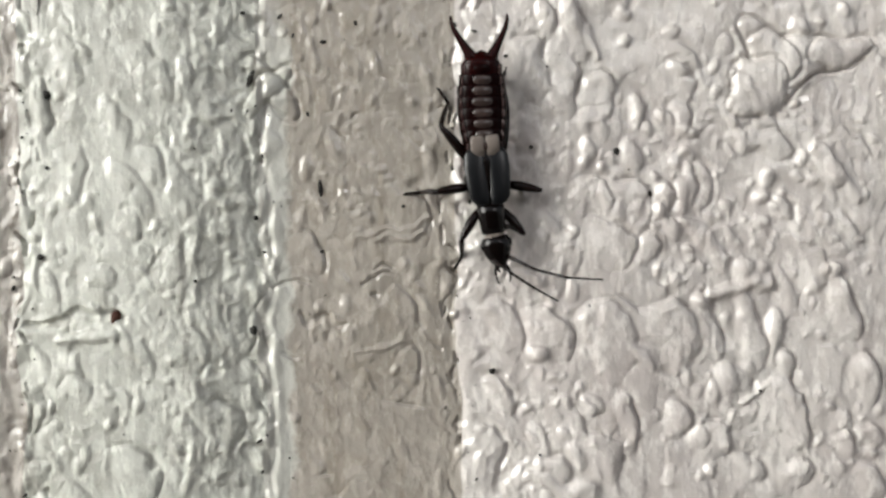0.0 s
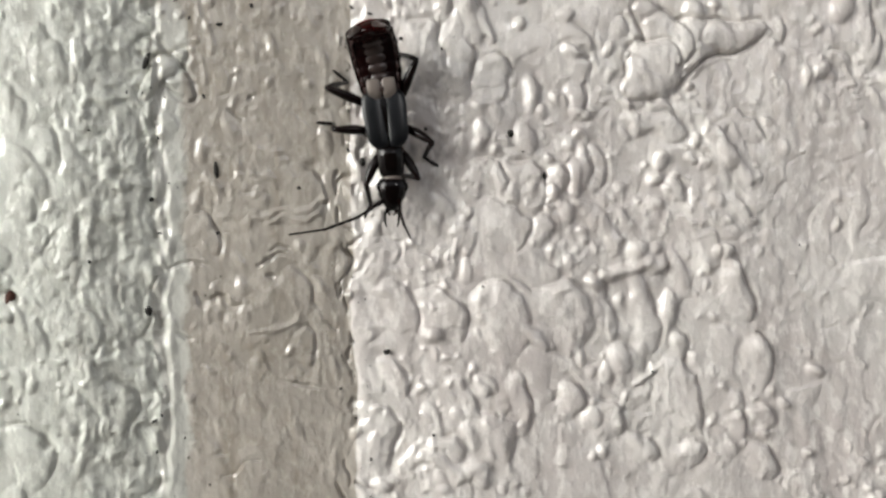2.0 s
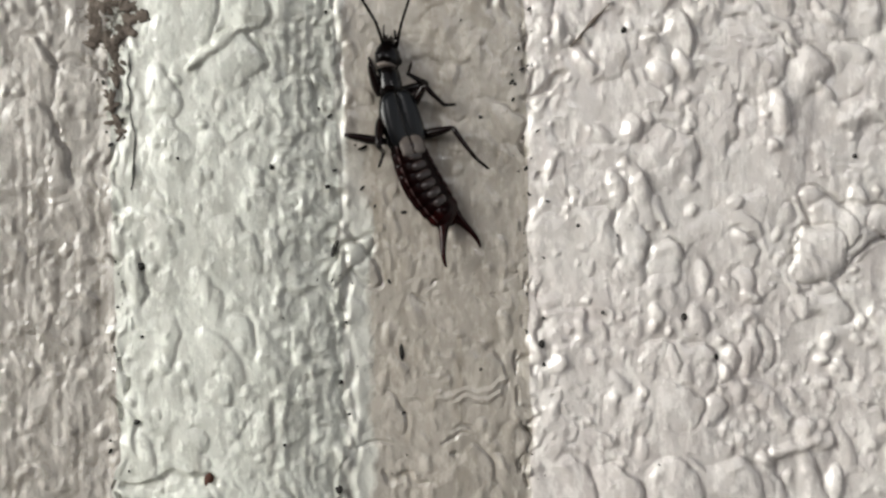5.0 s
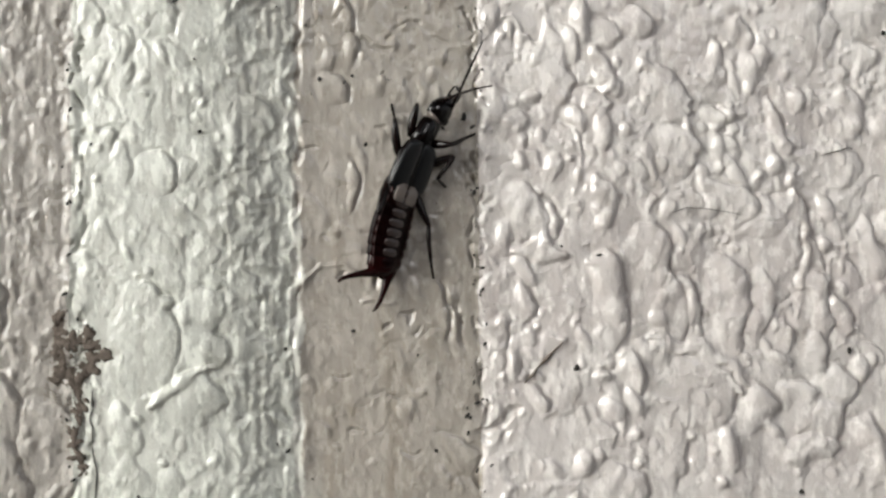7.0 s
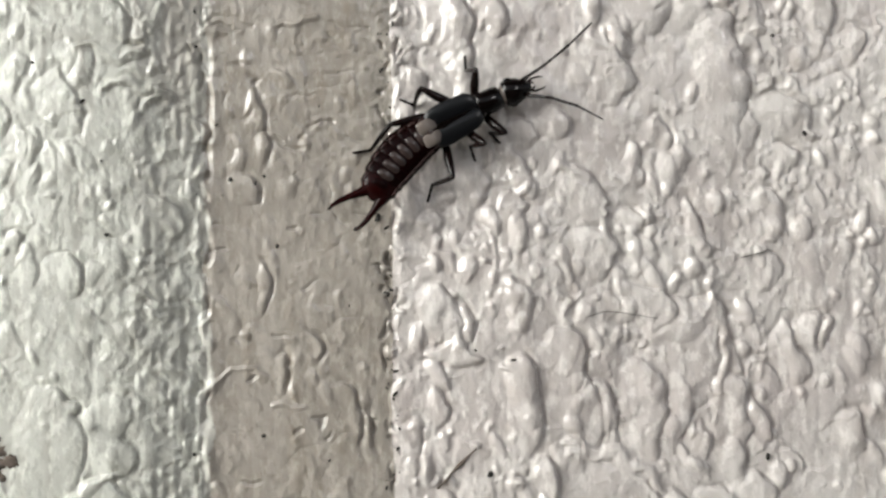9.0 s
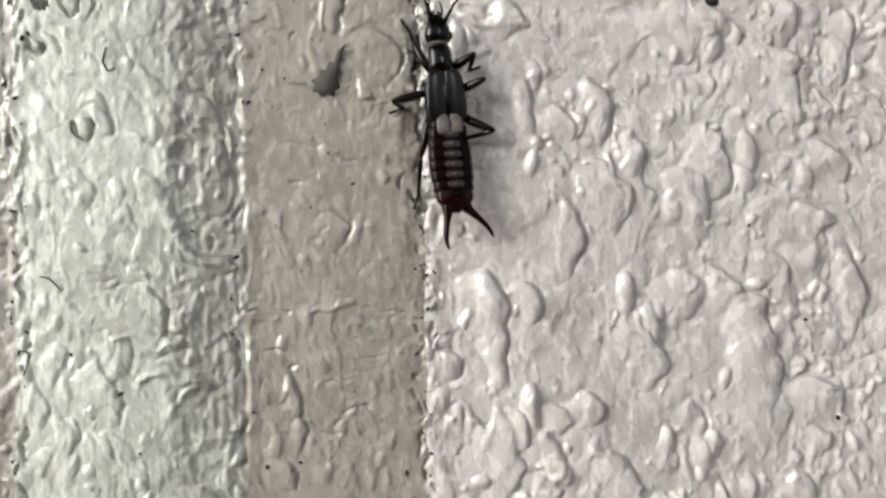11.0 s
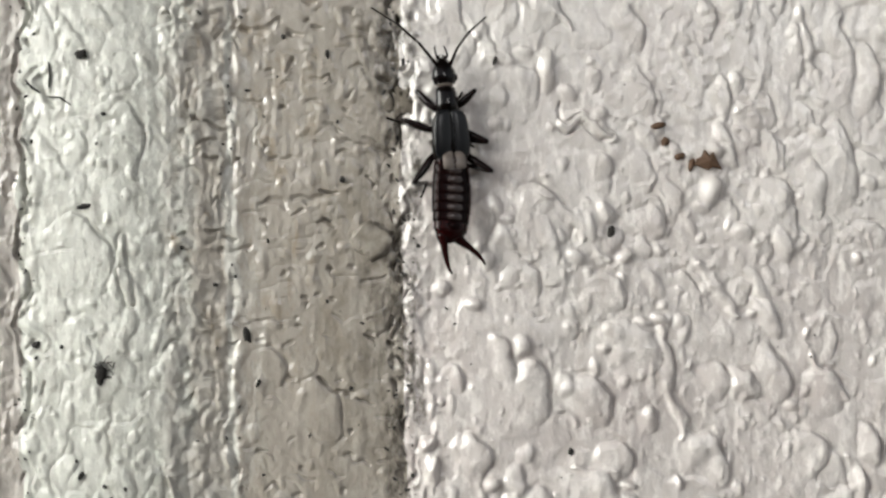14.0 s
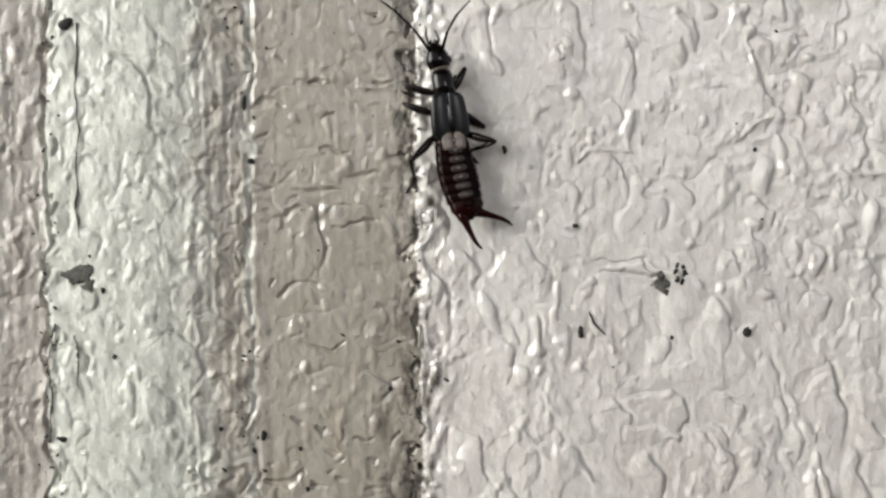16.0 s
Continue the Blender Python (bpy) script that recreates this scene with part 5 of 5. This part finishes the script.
specks((-18.25, 193.53, 0.15, 0.2), (-16.72, 192.75, 0.16, 0.13), (-21.18, 202.1, 0.2, 0.2), (-19.54, 201.88, 0.13, 0.13), (-9.54, 205.77, 0.18, 0.14), (-8.24, 206.31, 0.1, 0.12), (-18.37, 193.33, 0.14, 0.14), (-17.0, 199.6, 0.2, 0.3), (-19.7, 175.6, 0.28, 0.2), (-19.6, 172.2, 0.2, 0.16), (-17.6, 231.7, 0.15, 0.15), (25.83, 124.76, 0.12, 0.25))
thing("rust_spot", crumb(0.3, 0.42, 0.12, 143), RUST, -16.8, 97.73, "small rust-brown lump in a crack of the paint", "rust", depth=0.1)

# ---- how the earwig moves ----
# seconds, x, z and y in mm from the panel, heading, lean
BODY = [
    (0.0, 4.31, 105.06, -1.00, 176.0, 0),
    (0.5, 5.87, 104.83, -1.00, 166.9, 0),
    (0.7, 6.01, 104.25, -1.00, 164.5, 0),
    (1.0, 4.89, 104.45, -1.00, 157.3, 0),
    (1.5, 6.22, 104.91, -1.00, 150.0, 0),
    (2.0, 4.71, 107.24, -1.00, 173.4, 0),
    (2.5, 3.50, 108.76, -0.93, 200.9, 0),
    (2.7, 3.94, 108.77, -0.94, 209.4, 0),
    (3.0, 2.0, 108.7, -0.51, 243.6, 0),
    (3.2, 0.14, 108.19, -0.35, 248.7, 0),
    (5.5, -5.39, 123.11, -0.35, 365.0, 34),
    (6.0, -4.10, 128.59, -0.35, 374.9, 34),
    (6.5, -3.45, 133.59, -0.35, 375.1, 34),
    (7.0, -1.35, 136.62, -0.47, 381.2, 34),
    (7.5, 1.91, 139.08, -0.97, 418.7, 6),
    (8.0, 6.24, 141.45, -1.00, 422.0, 0),
    (8.2, 7.29, 142.11, -1.00, 445.3, 0),
    (10.3, 5.18, 153.76, -1.00, 355.3, 16),
    (10.5, 4.94, 157.06, -1.00, 350.2, 18),
    (11.0, 4.25, 164.82, -1.00, 354.8, 15),
    (11.5, 5.47, 173.13, -1.00, 356.5, 16),
    (12.0, 5.46, 184.00, -1.00, 360.1, 15),
    (12.5, 6.63, 194.12, -1.00, 370.6, 12),
    (13.0, 6.28, 202.62, -1.00, 357.0, 15),
    (13.5, 6.66, 211.39, -1.00, 359.6, 20),
    (14.0, 6.07, 215.39, -1.00, 356.4, 20),
    (14.5, 7.16, 220.72, -1.00, 362.6, 18),
    (15.0, 6.94, 228.39, -1.00, 356.6, 17),
    (15.5, 6.40, 238.88, -1.00, 359.2, 10),
    (16.0, 5.16, 247.45, -1.00, 353.0, 12),
]
# seconds, turn of the head, bend of the abdomen, its lift, opening of the two pincers
BEND = [
    (0.0, -7, 3, 6, 22, -31),
    (0.5, -17, 6, 62, 72, -4),
    (0.7, -3, 66, 60, 10, -12),
    (1.0, -1, 50, 150, 12, -12),
    (1.5, -10, 12, 155, 12, -12),
    (2.0, 8, -6, 108, 12, -12),
    (2.5, 19, -11, 20, 12, -12),
    (2.7, 35, -1, 6, 3, -35),
    (3.0, 11, -20, 6, 25, -24),
    (3.2, 35, -18, 6, 25, -39),
    (5.5, 16, -12, 6, 55, 18),
    (6.0, 1, -10, 6, 85, 48),
    (6.5, -2, -17, 6, 92, 32),
    (7.0, 24, -6, 6, 73, 16),
    (7.5, 8, -14, 6, 62, -18),
    (8.0, 8, -4, 6, 20, -8),
    (8.2, 11, -25, 6, 41, 24),
    (10.3, 3, 5, 6, 13, -42),
    (10.5, 3, 7, 6, -8, -55),
    (11.0, 2, -0, 6, 9, -39),
    (11.5, -4, 2, 6, -3, -51),
    (12.0, -6, -0, 6, 1, -53),
    (12.5, -14, -4, 6, 18, -36),
    (13.0, 2, 6, 6, -7, -48),
    (13.5, -3, 1, 6, -17, -51),
    (14.0, -1, 6, 6, -17, -56),
    (14.5, -5, 5, 6, 0, -58),
    (15.0, -4, 6, 6, -24, -51),
    (15.5, 2, 5, 6, -32, -61),
    (16.0, -5, -5, 6, -10, -54),
]
# where the feet stand: seconds, x, z in mm
FRONT_LEFT = [
    (0.0, 5.8, 101.8),
    (0.5, 8.4, 100.5),
    (0.7, 8.1, 102.0),
    (1.0, 7.2, 102.2),
    (1.5, 8.6, 103.3),
    (2.0, 5.9, 103.5),
    (2.5, 4.1, 103.7),
    (2.7, 3.0, 103.4),
    (3.0, -1.2, 105.7),
    (3.2, -0.8, 105.6),
    (5.5, -6.0, 126.5),
    (6.0, -5.0, 131.5),
    (6.5, -4.2, 137.9),
    (7.0, -1.0, 140.4),
    (7.5, 4.4, 143.0),
    (8.0, 8.1, 145.4),
    (8.2, 7.8, 145.1),
    (10.3, 2.6, 158.7),
    (10.5, 3.2, 158.8),
    (11.0, 1.7, 170.0),
    (11.5, 3.3, 175.5),
    (12.0, 3.0, 186.2),
    (12.5, 5.4, 197.0),
    (13.0, 3.4, 207.7),
    (13.5, 4.5, 213.1),
    (14.0, 4.5, 218.2),
    (14.5, 4.6, 228.0),
    (15.0, 5.3, 232.5),
    (15.5, 4.0, 244.5),
    (16.0, 2.1, 249.5),
]
MIDDLE_LEFT = [
    (0.0, 7.1, 104.4),
    (0.5, 8.2, 105.1),
    (0.7, 8.2, 104.8),
    (1.0, 7.4, 105.0),
    (1.5, 8.5, 105.6),
    (2.0, 7.6, 104.8),
    (2.5, 6.2, 105.3),
    (2.7, 7.1, 104.8),
    (3.0, 4.1, 104.9),
    (3.2, 4.1, 105.1),
    (5.5, -6.8, 122.5),
    (6.0, -5.3, 128.5),
    (6.5, -4.5, 133.7),
    (7.0, -2.5, 140.6),
    (7.5, 1.3, 144.0),
    (8.0, 3.6, 145.2),
    (8.2, 3.6, 145.0),
    (10.3, 1.8, 153.3),
    (10.5, 1.4, 158.6),
    (11.0, 0.9, 164.1),
    (11.5, 1.6, 173.3),
    (12.0, 1.7, 185.9),
    (12.5, 3.0, 196.7),
    (13.0, 2.7, 202.2),
    (13.5, 2.6, 212.4),
    (14.0, 2.0, 216.8),
    (14.5, 2.6, 222.6),
    (15.0, 3.4, 227.4),
    (15.5, 2.2, 238.5),
    (16.0, 2.5, 248.4),
]
HIND_LEFT = [
    (0.0, 5.8, 111.9),
    (0.5, 6.0, 109.8),
    (0.7, 6.0, 112.3),
    (1.0, 5.5, 112.4),
    (1.5, 5.6, 112.4),
    (2.0, 5.5, 112.4),
    (2.5, 5.9, 110.8),
    (2.7, 7.8, 111.2),
    (3.0, 5.7, 109.7),
    (3.2, 4.3, 106.6),
    (5.5, -8.2, 121.3),
    (6.0, -6.9, 127.1),
    (6.5, -6.1, 131.7),
    (7.0, -3.6, 133.5),
    (7.5, -2.8, 137.6),
    (8.0, 1.1, 141.3),
    (8.2, 1.1, 141.5),
    (10.3, 1.9, 146.9),
    (10.5, 2.2, 152.1),
    (11.0, 2.1, 157.2),
    (11.5, 2.1, 167.1),
    (12.0, 2.1, 178.1),
    (12.5, 2.9, 189.6),
    (13.0, 4.8, 197.7),
    (13.5, 3.0, 205.9),
    (14.0, 4.2, 211.4),
    (14.5, 3.3, 215.6),
    (15.0, 5.6, 222.1),
    (15.5, 3.3, 233.7),
    (16.0, 2.3, 242.5),
]
FRONT_RIGHT = [
    (0.0, 2.4, 100.0),
    (0.5, 3.3, 100.0),
    (0.7, 3.5, 100.2),
    (1.0, 3.0, 100.1),
    (1.5, 3.2, 100.1),
    (2.0, 3.3, 101.9),
    (2.5, 0.9, 106.7),
    (2.7, 0.3, 109.5),
    (3.0, -0.9, 109.5),
    (3.2, -2.0, 109.4),
    (5.5, -2.6, 127.6),
    (6.0, -0.3, 132.6),
    (6.5, 0.8, 138.5),
    (7.0, 2.7, 138.7),
    (7.5, 5.3, 139.0),
    (8.0, 8.8, 141.2),
    (8.2, 9.6, 140.6),
    (10.3, 7.0, 156.0),
    (10.5, 5.4, 160.4),
    (11.0, 6.6, 166.9),
    (11.5, 6.4, 176.6),
    (12.0, 6.5, 187.6),
    (12.5, 7.8, 197.3),
    (13.0, 7.7, 205.2),
    (13.5, 7.7, 214.6),
    (14.0, 7.1, 218.4),
    (14.5, 8.5, 223.2),
    (15.0, 8.5, 231.0),
    (15.5, 8.4, 241.1),
    (16.0, 5.8, 250.5),
]
MIDDLE_RIGHT = [
    (0.0, -0.4, 104.4),
    (0.5, 1.6, 102.9),
    (0.7, 2.0, 103.0),
    (1.0, 1.6, 103.0),
    (1.5, 1.6, 103.0),
    (2.0, 0.7, 107.5),
    (2.5, 1.0, 109.4),
    (2.7, 1.8, 112.1),
    (3.0, 1.2, 111.1),
    (3.2, -0.1, 111.6),
    (5.5, -1.7, 122.2),
    (6.0, 0.0, 125.7),
    (6.5, 1.1, 131.5),
    (7.0, 0.8, 135.4),
    (7.5, 3.9, 136.5),
    (8.0, 5.8, 137.9),
    (8.2, 5.8, 138.2),
    (10.3, 7.5, 155.4),
    (10.5, 6.7, 156.0),
    (11.0, 6.7, 166.2),
    (11.5, 6.8, 172.4),
    (12.0, 6.7, 183.9),
    (12.5, 8.0, 193.2),
    (13.0, 7.8, 202.8),
    (13.5, 7.9, 210.6),
    (14.0, 7.8, 214.7),
    (14.5, 8.2, 219.3),
    (15.0, 8.8, 230.1),
    (15.5, 8.6, 240.7),
    (16.0, 6.9, 247.2),
]
HIND_RIGHT = [
    (0.0, 1.7, 110.5),
    (0.5, 1.7, 110.5),
    (0.7, 2.1, 110.5),
    (1.0, 1.5, 110.5),
    (1.5, 1.6, 110.5),
    (2.0, 1.7, 110.5),
    (2.5, 2.1, 113.2),
    (2.7, 4.3, 112.5),
    (3.0, 3.3, 113.9),
    (3.2, 3.2, 113.8),
    (5.5, -1.4, 119.3),
    (6.0, -0.5, 124.4),
    (6.5, 0.0, 129.4),
    (7.0, -0.0, 129.3),
    (7.5, 0.0, 132.7),
    (8.0, 1.8, 135.3),
    (8.2, 4.3, 137.5),
    (10.3, 6.7, 150.5),
    (10.5, 8.0, 154.2),
    (11.0, 6.0, 161.5),
    (11.5, 8.1, 170.0),
    (12.0, 8.0, 181.4),
    (12.5, 7.5, 188.8),
    (13.0, 7.5, 198.7),
    (13.5, 7.9, 208.7),
    (14.0, 7.4, 212.7),
    (14.5, 8.4, 216.4),
    (15.0, 8.7, 222.6),
    (15.5, 8.4, 234.0),
    (16.0, 7.2, 244.4),
]
# seconds, turn and reach of the antennae
ANTENNA_LEFT = [
    (0.0, -65, 5.5),
    (0.5, -23, 4.2),
    (0.7, -64, 4.6),
    (1.0, -28, 5.8),
    (1.5, -95, 4.1),
    (2.0, -8, 2.4),
    (2.5, -20, 3.3),
    (2.7, -34, 5.9),
    (3.0, -9, 1.4),
    (3.2, -45, 5.6),
    (5.5, -43, 2.9),
    (6.0, -22, 4.0),
    (6.5, -47, 3.4),
    (7.0, 52, 2.6),
    (7.5, -21, 6.0),
    (8.0, -44, 4.0),
    (8.2, -13, 5.4),
    (10.3, -14, 2.5),
    (10.5, -22, 1.8),
    (11.0, -30, 1.9),
    (11.5, -44, 5.8),
    (12.0, -17, 2.0),
    (12.5, -48, 1.5),
    (13.0, -18, 3.8),
    (13.5, -33, 4.0),
    (14.0, -51, 5.9),
    (14.5, -3, 3.6),
    (15.0, -4, 3.3),
    (15.5, -37, 1.9),
    (16.0, -40, 5.3),
]
ANTENNA_RIGHT = [
    (0.0, -48, 4.0),
    (0.5, 7, 2.8),
    (0.7, 4, 3.9),
    (1.0, 32, 4.3),
    (1.5, 3, 3.5),
    (2.0, 73, 6.2),
    (2.5, 84, 2.7),
    (2.7, 46, 3.1),
    (3.0, 92, 3.5),
    (3.2, 44, 3.9),
    (5.5, 10, 3.5),
    (6.0, 48, 3.9),
    (6.5, -3, 3.5),
    (7.0, -26, 3.9),
    (7.5, 49, 1.7),
    (8.0, 77, 4.7),
    (8.2, 62, 5.6),
    (10.3, 29, 2.0),
    (10.5, 22, 1.3),
    (11.0, 55, 2.5),
    (11.5, 84, 0.9),
    (12.0, 28, 2.0),
    (12.5, 32, 1.9),
    (13.0, 55, 3.1),
    (13.5, 8, 2.5),
    (14.0, 45, 2.7),
    (14.5, 84, 4.3),
    (15.0, 55, 1.8),
    (15.5, 23, 1.7),
    (16.0, 44, 2.0),
]


def along(rows, t):
    """Values at t, gliding from row to row without overshoot."""
    if t <= rows[0][0]:
        return list(rows[0][1:])
    for i in range(len(rows) - 1):
        a, b = rows[i], rows[i + 1]
        if a[0] <= t <= b[0]:
            span = b[0] - a[0]
            u = (t - a[0]) / span
            out = []
            for k in range(1, len(a)):
                d = (b[k] - a[k]) / span

                def slope(lo, mid, hi):
                    if lo is None or hi is None:
                        return d
                    p, q = (mid[k] - lo[k]) / (mid[0] - lo[0]), (hi[k] - mid[k]) / (hi[0] - mid[0])
                    return 0.0 if p * q <= 0 else 2 * p * q / (p + q)
                ma = slope(rows[i - 1] if i else None, a, b)
                mb = slope(a, b, rows[i + 2] if i + 2 < len(rows) else None)
                h = (2 * u**3 - 3 * u**2 + 1, u**3 - 2 * u**2 + u, 3 * u**2 - 2 * u**3, u**3 - u**2)
                out.append(h[0] * a[k] + h[1] * span * ma + h[2] * b[k] + h[3] * span * mb)
            return out
    return list(rows[-1][1:])


def body_pose(t):
    x, z, y, heading, lean = along(BODY, t)
    return pose(x * MM, y * MM, 0.9 + z * MM, 0, heading, 0) @ pose(0, 0, 0, 0, 0, lean)


def bone(a, b):
    """A pose at a whose z axis points to b."""
    q = (b - a).to_track_quat("Z", "Y")
    return Matrix.Translation(a * MM) @ q.to_matrix().to_4x4()


def ground_y(x):
    return -float(profile(np.array([x]))[0]) - 0.12


def foot_rows(rows, phase):
    """Where a foot stands, time by time: it holds still, then steps; in the long pauses it takes short steps with the body."""
    nodes = []
    for a, b in zip(rows, rows[1:]):
        nodes.append(a)
        gap = b[0] - a[0]
        if gap > 1.0:
            steps = 6
            la = body_pose(a[0]).inverted() @ Vector((a[1] * MM, ground_y(a[1]) * MM, 0.9 + a[2] * MM))
            lb = body_pose(b[0]).inverted() @ Vector((b[1] * MM, ground_y(b[1]) * MM, 0.9 + b[2] * MM))
            for k in range(1, steps):
                u = k / steps
                w = body_pose(a[0] + u * gap) @ la.lerp(lb, u)
                nodes.append((a[0] + u * gap, w.x / MM, (w.z - 0.9) / MM))
    nodes.append(rows[-1])

    def at(t):
        for a, b in zip(nodes, nodes[1:]):
            if a[0] <= t <= b[0]:
                u = (t - a[0]) / (b[0] - a[0])
                s = min(max((u - 0.45 * phase) / 0.55, 0), 1)
                s = s * s * (3 - 2 * s)
                x, z = a[1] + (b[1] - a[1]) * s, a[2] + (b[2] - a[2]) * s
                far = math.hypot(b[1] - a[1], b[2] - a[2])
                return Vector((x, ground_y(x) - min(far * 0.25, 0.6) * 4 * s * (1 - s), z))
        return Vector((nodes[-1][1], ground_y(nodes[-1][1]), nodes[-1][2]))
    return at


def leg_poses(leg, side, key, foot):
    """Femur, tibia and tarsus, in the earwig's space, for a foot at the given place."""
    coxa, fe, ti, ta = leg[:4]
    v = foot - coxa
    flat = Vector((v.x, 0, v.z))
    out = flat.normalized() if flat.length > 0.05 else Vector((side, 0, 0))
    out = (out * 0.75 + Vector((side * 0.35, 0, {"front": 0.3, "middle": 0.0, "hind": -0.3}[key]))).normalized()
    ankle = foot - out * ta * 0.92 + Vector((0, -0.16, 0))
    d = ankle - coxa
    reach = (fe + ti) * 0.985
    if d.length > reach:
        ankle = coxa + d * (reach / d.length)
        d = ankle - coxa
    if d.length < abs(fe - ti) + 0.3:
        d = d.normalized() * (abs(fe - ti) + 0.3)
        ankle = coxa + d
    n = d.normalized()
    pole = Vector((side * 0.8, -1.0, {"front": 0.5, "middle": 0.2, "hind": 0.1}[key]))
    pole = (pole - n * pole.dot(n)).normalized()
    ca = (fe * fe + d.length_squared - ti * ti) / (2 * fe * d.length)
    ca = min(max(ca, -1), 1)
    knee = coxa + n * fe * ca + pole * fe * math.sqrt(1 - ca * ca)
    toe = foot if (foot - ankle).length > 0.2 else ankle + out
    return bone(coxa, knee), bone(knee, ankle), bone(ankle, toe)


def motions():
    times = [k / 10 for k in range(161)]
    feet = {("front", -1): foot_rows(FRONT_LEFT, 0), ("middle", -1): foot_rows(MIDDLE_LEFT, 1), ("hind", -1): foot_rows(HIND_LEFT, 0),
            ("front", 1): foot_rows(FRONT_RIGHT, 1), ("middle", 1): foot_rows(MIDDLE_RIGHT, 0), ("hind", 1): foot_rows(HIND_RIGHT, 1)}
    rows = {}

    def add(ob, t, m):
        rows.setdefault(ob, []).append((t, m))
    for t in times:
        world_pose = body_pose(t)
        add(EARWIG, t, world_pose)
        inv = world_pose.inverted()
        turn, bend, lift, open_l, open_r = along(BEND, t)
        neck = pose(0, -0.1 * MM, 1.5 * MM, 0, turn * 0.35, 0)
        add(PARTS["pronotum"], t, neck)
        skull = neck @ pose(0, 0.05 * MM, 1.75 * MM, 0, turn * 0.75, 0)
        add(PARTS["head"], t, skull)
        # abdomen: each ring turns a little further than the one before it
        m = pose(0, 0, -1.45 * MM)
        curl = 1.5 - min(max((lift - 108) / 50, 0), 1)
        for i in range(SEGMENTS):
            f = 2.0 / SEGMENTS if i else 1.0 / SEGMENTS
            f += (1.5 - curl) * ((0.5 if i < 2 else 0.0) - f)
            rise = lift * (i + 0.3) ** curl / sum((j + 0.3) ** curl for j in range(SEGMENTS))
            m = m @ pose(0, 0, 0, 0, bend * f, 0) @ pose(0, 0, 0, -rise, 0, 0)
            add(PARTS["abdomen", i], t, m)
            m = m @ pose(0, 0, -SEG * MM)
        add(PARTS["pygidium"], t, m)
        for s, o in ((-1, open_l), (1, open_r)):
            add(PARTS["forceps", s], t, m @ pose(0.55 * s * MM, 0, -0.35 * MM, 0, o, 0))
        # antennae, feeling over the paint however the body leans
        lean = along(BODY, t)[4]
        for s, table in ((-1, ANTENNA_LEFT), (1, ANTENNA_RIGHT)):
            a, reach = along(table, t)
            up = math.degrees(math.acos(min(max((reach - 0.8) / 5.9, 0.25), 0.985)))
            base = skull @ Vector((0.42 * s * MM, -0.15 * MM, 1.25 * MM))
            m = pose(*base) @ pose(0, 0, 0, 0, 0, -lean) @ pose(0, 0, 0, 0, turn * 1.1 + a * 0.75, 0) @ pose(0, 0, 0, up * 0.9, 0, 0)
            for k in range(3):
                add(PARTS["antenna", s, k], t, m)
                m = m @ pose(0, 0, 1.98 * MM, 0, a * 0.12 + 3 * s, 0)
        # legs
        for (key, s), at in feet.items():
            w = at(t)
            foot = inv @ Vector((w.x * MM, w.y * MM, 0.9 + w.z * MM))
            for ob, m in zip(LEGS[key, s][4:], leg_poses(LEGS[key, s], s, key, foot / MM)):
                add(ob, t, m)
    for ob, r in rows.items():
        walk(ob, r)


motions()
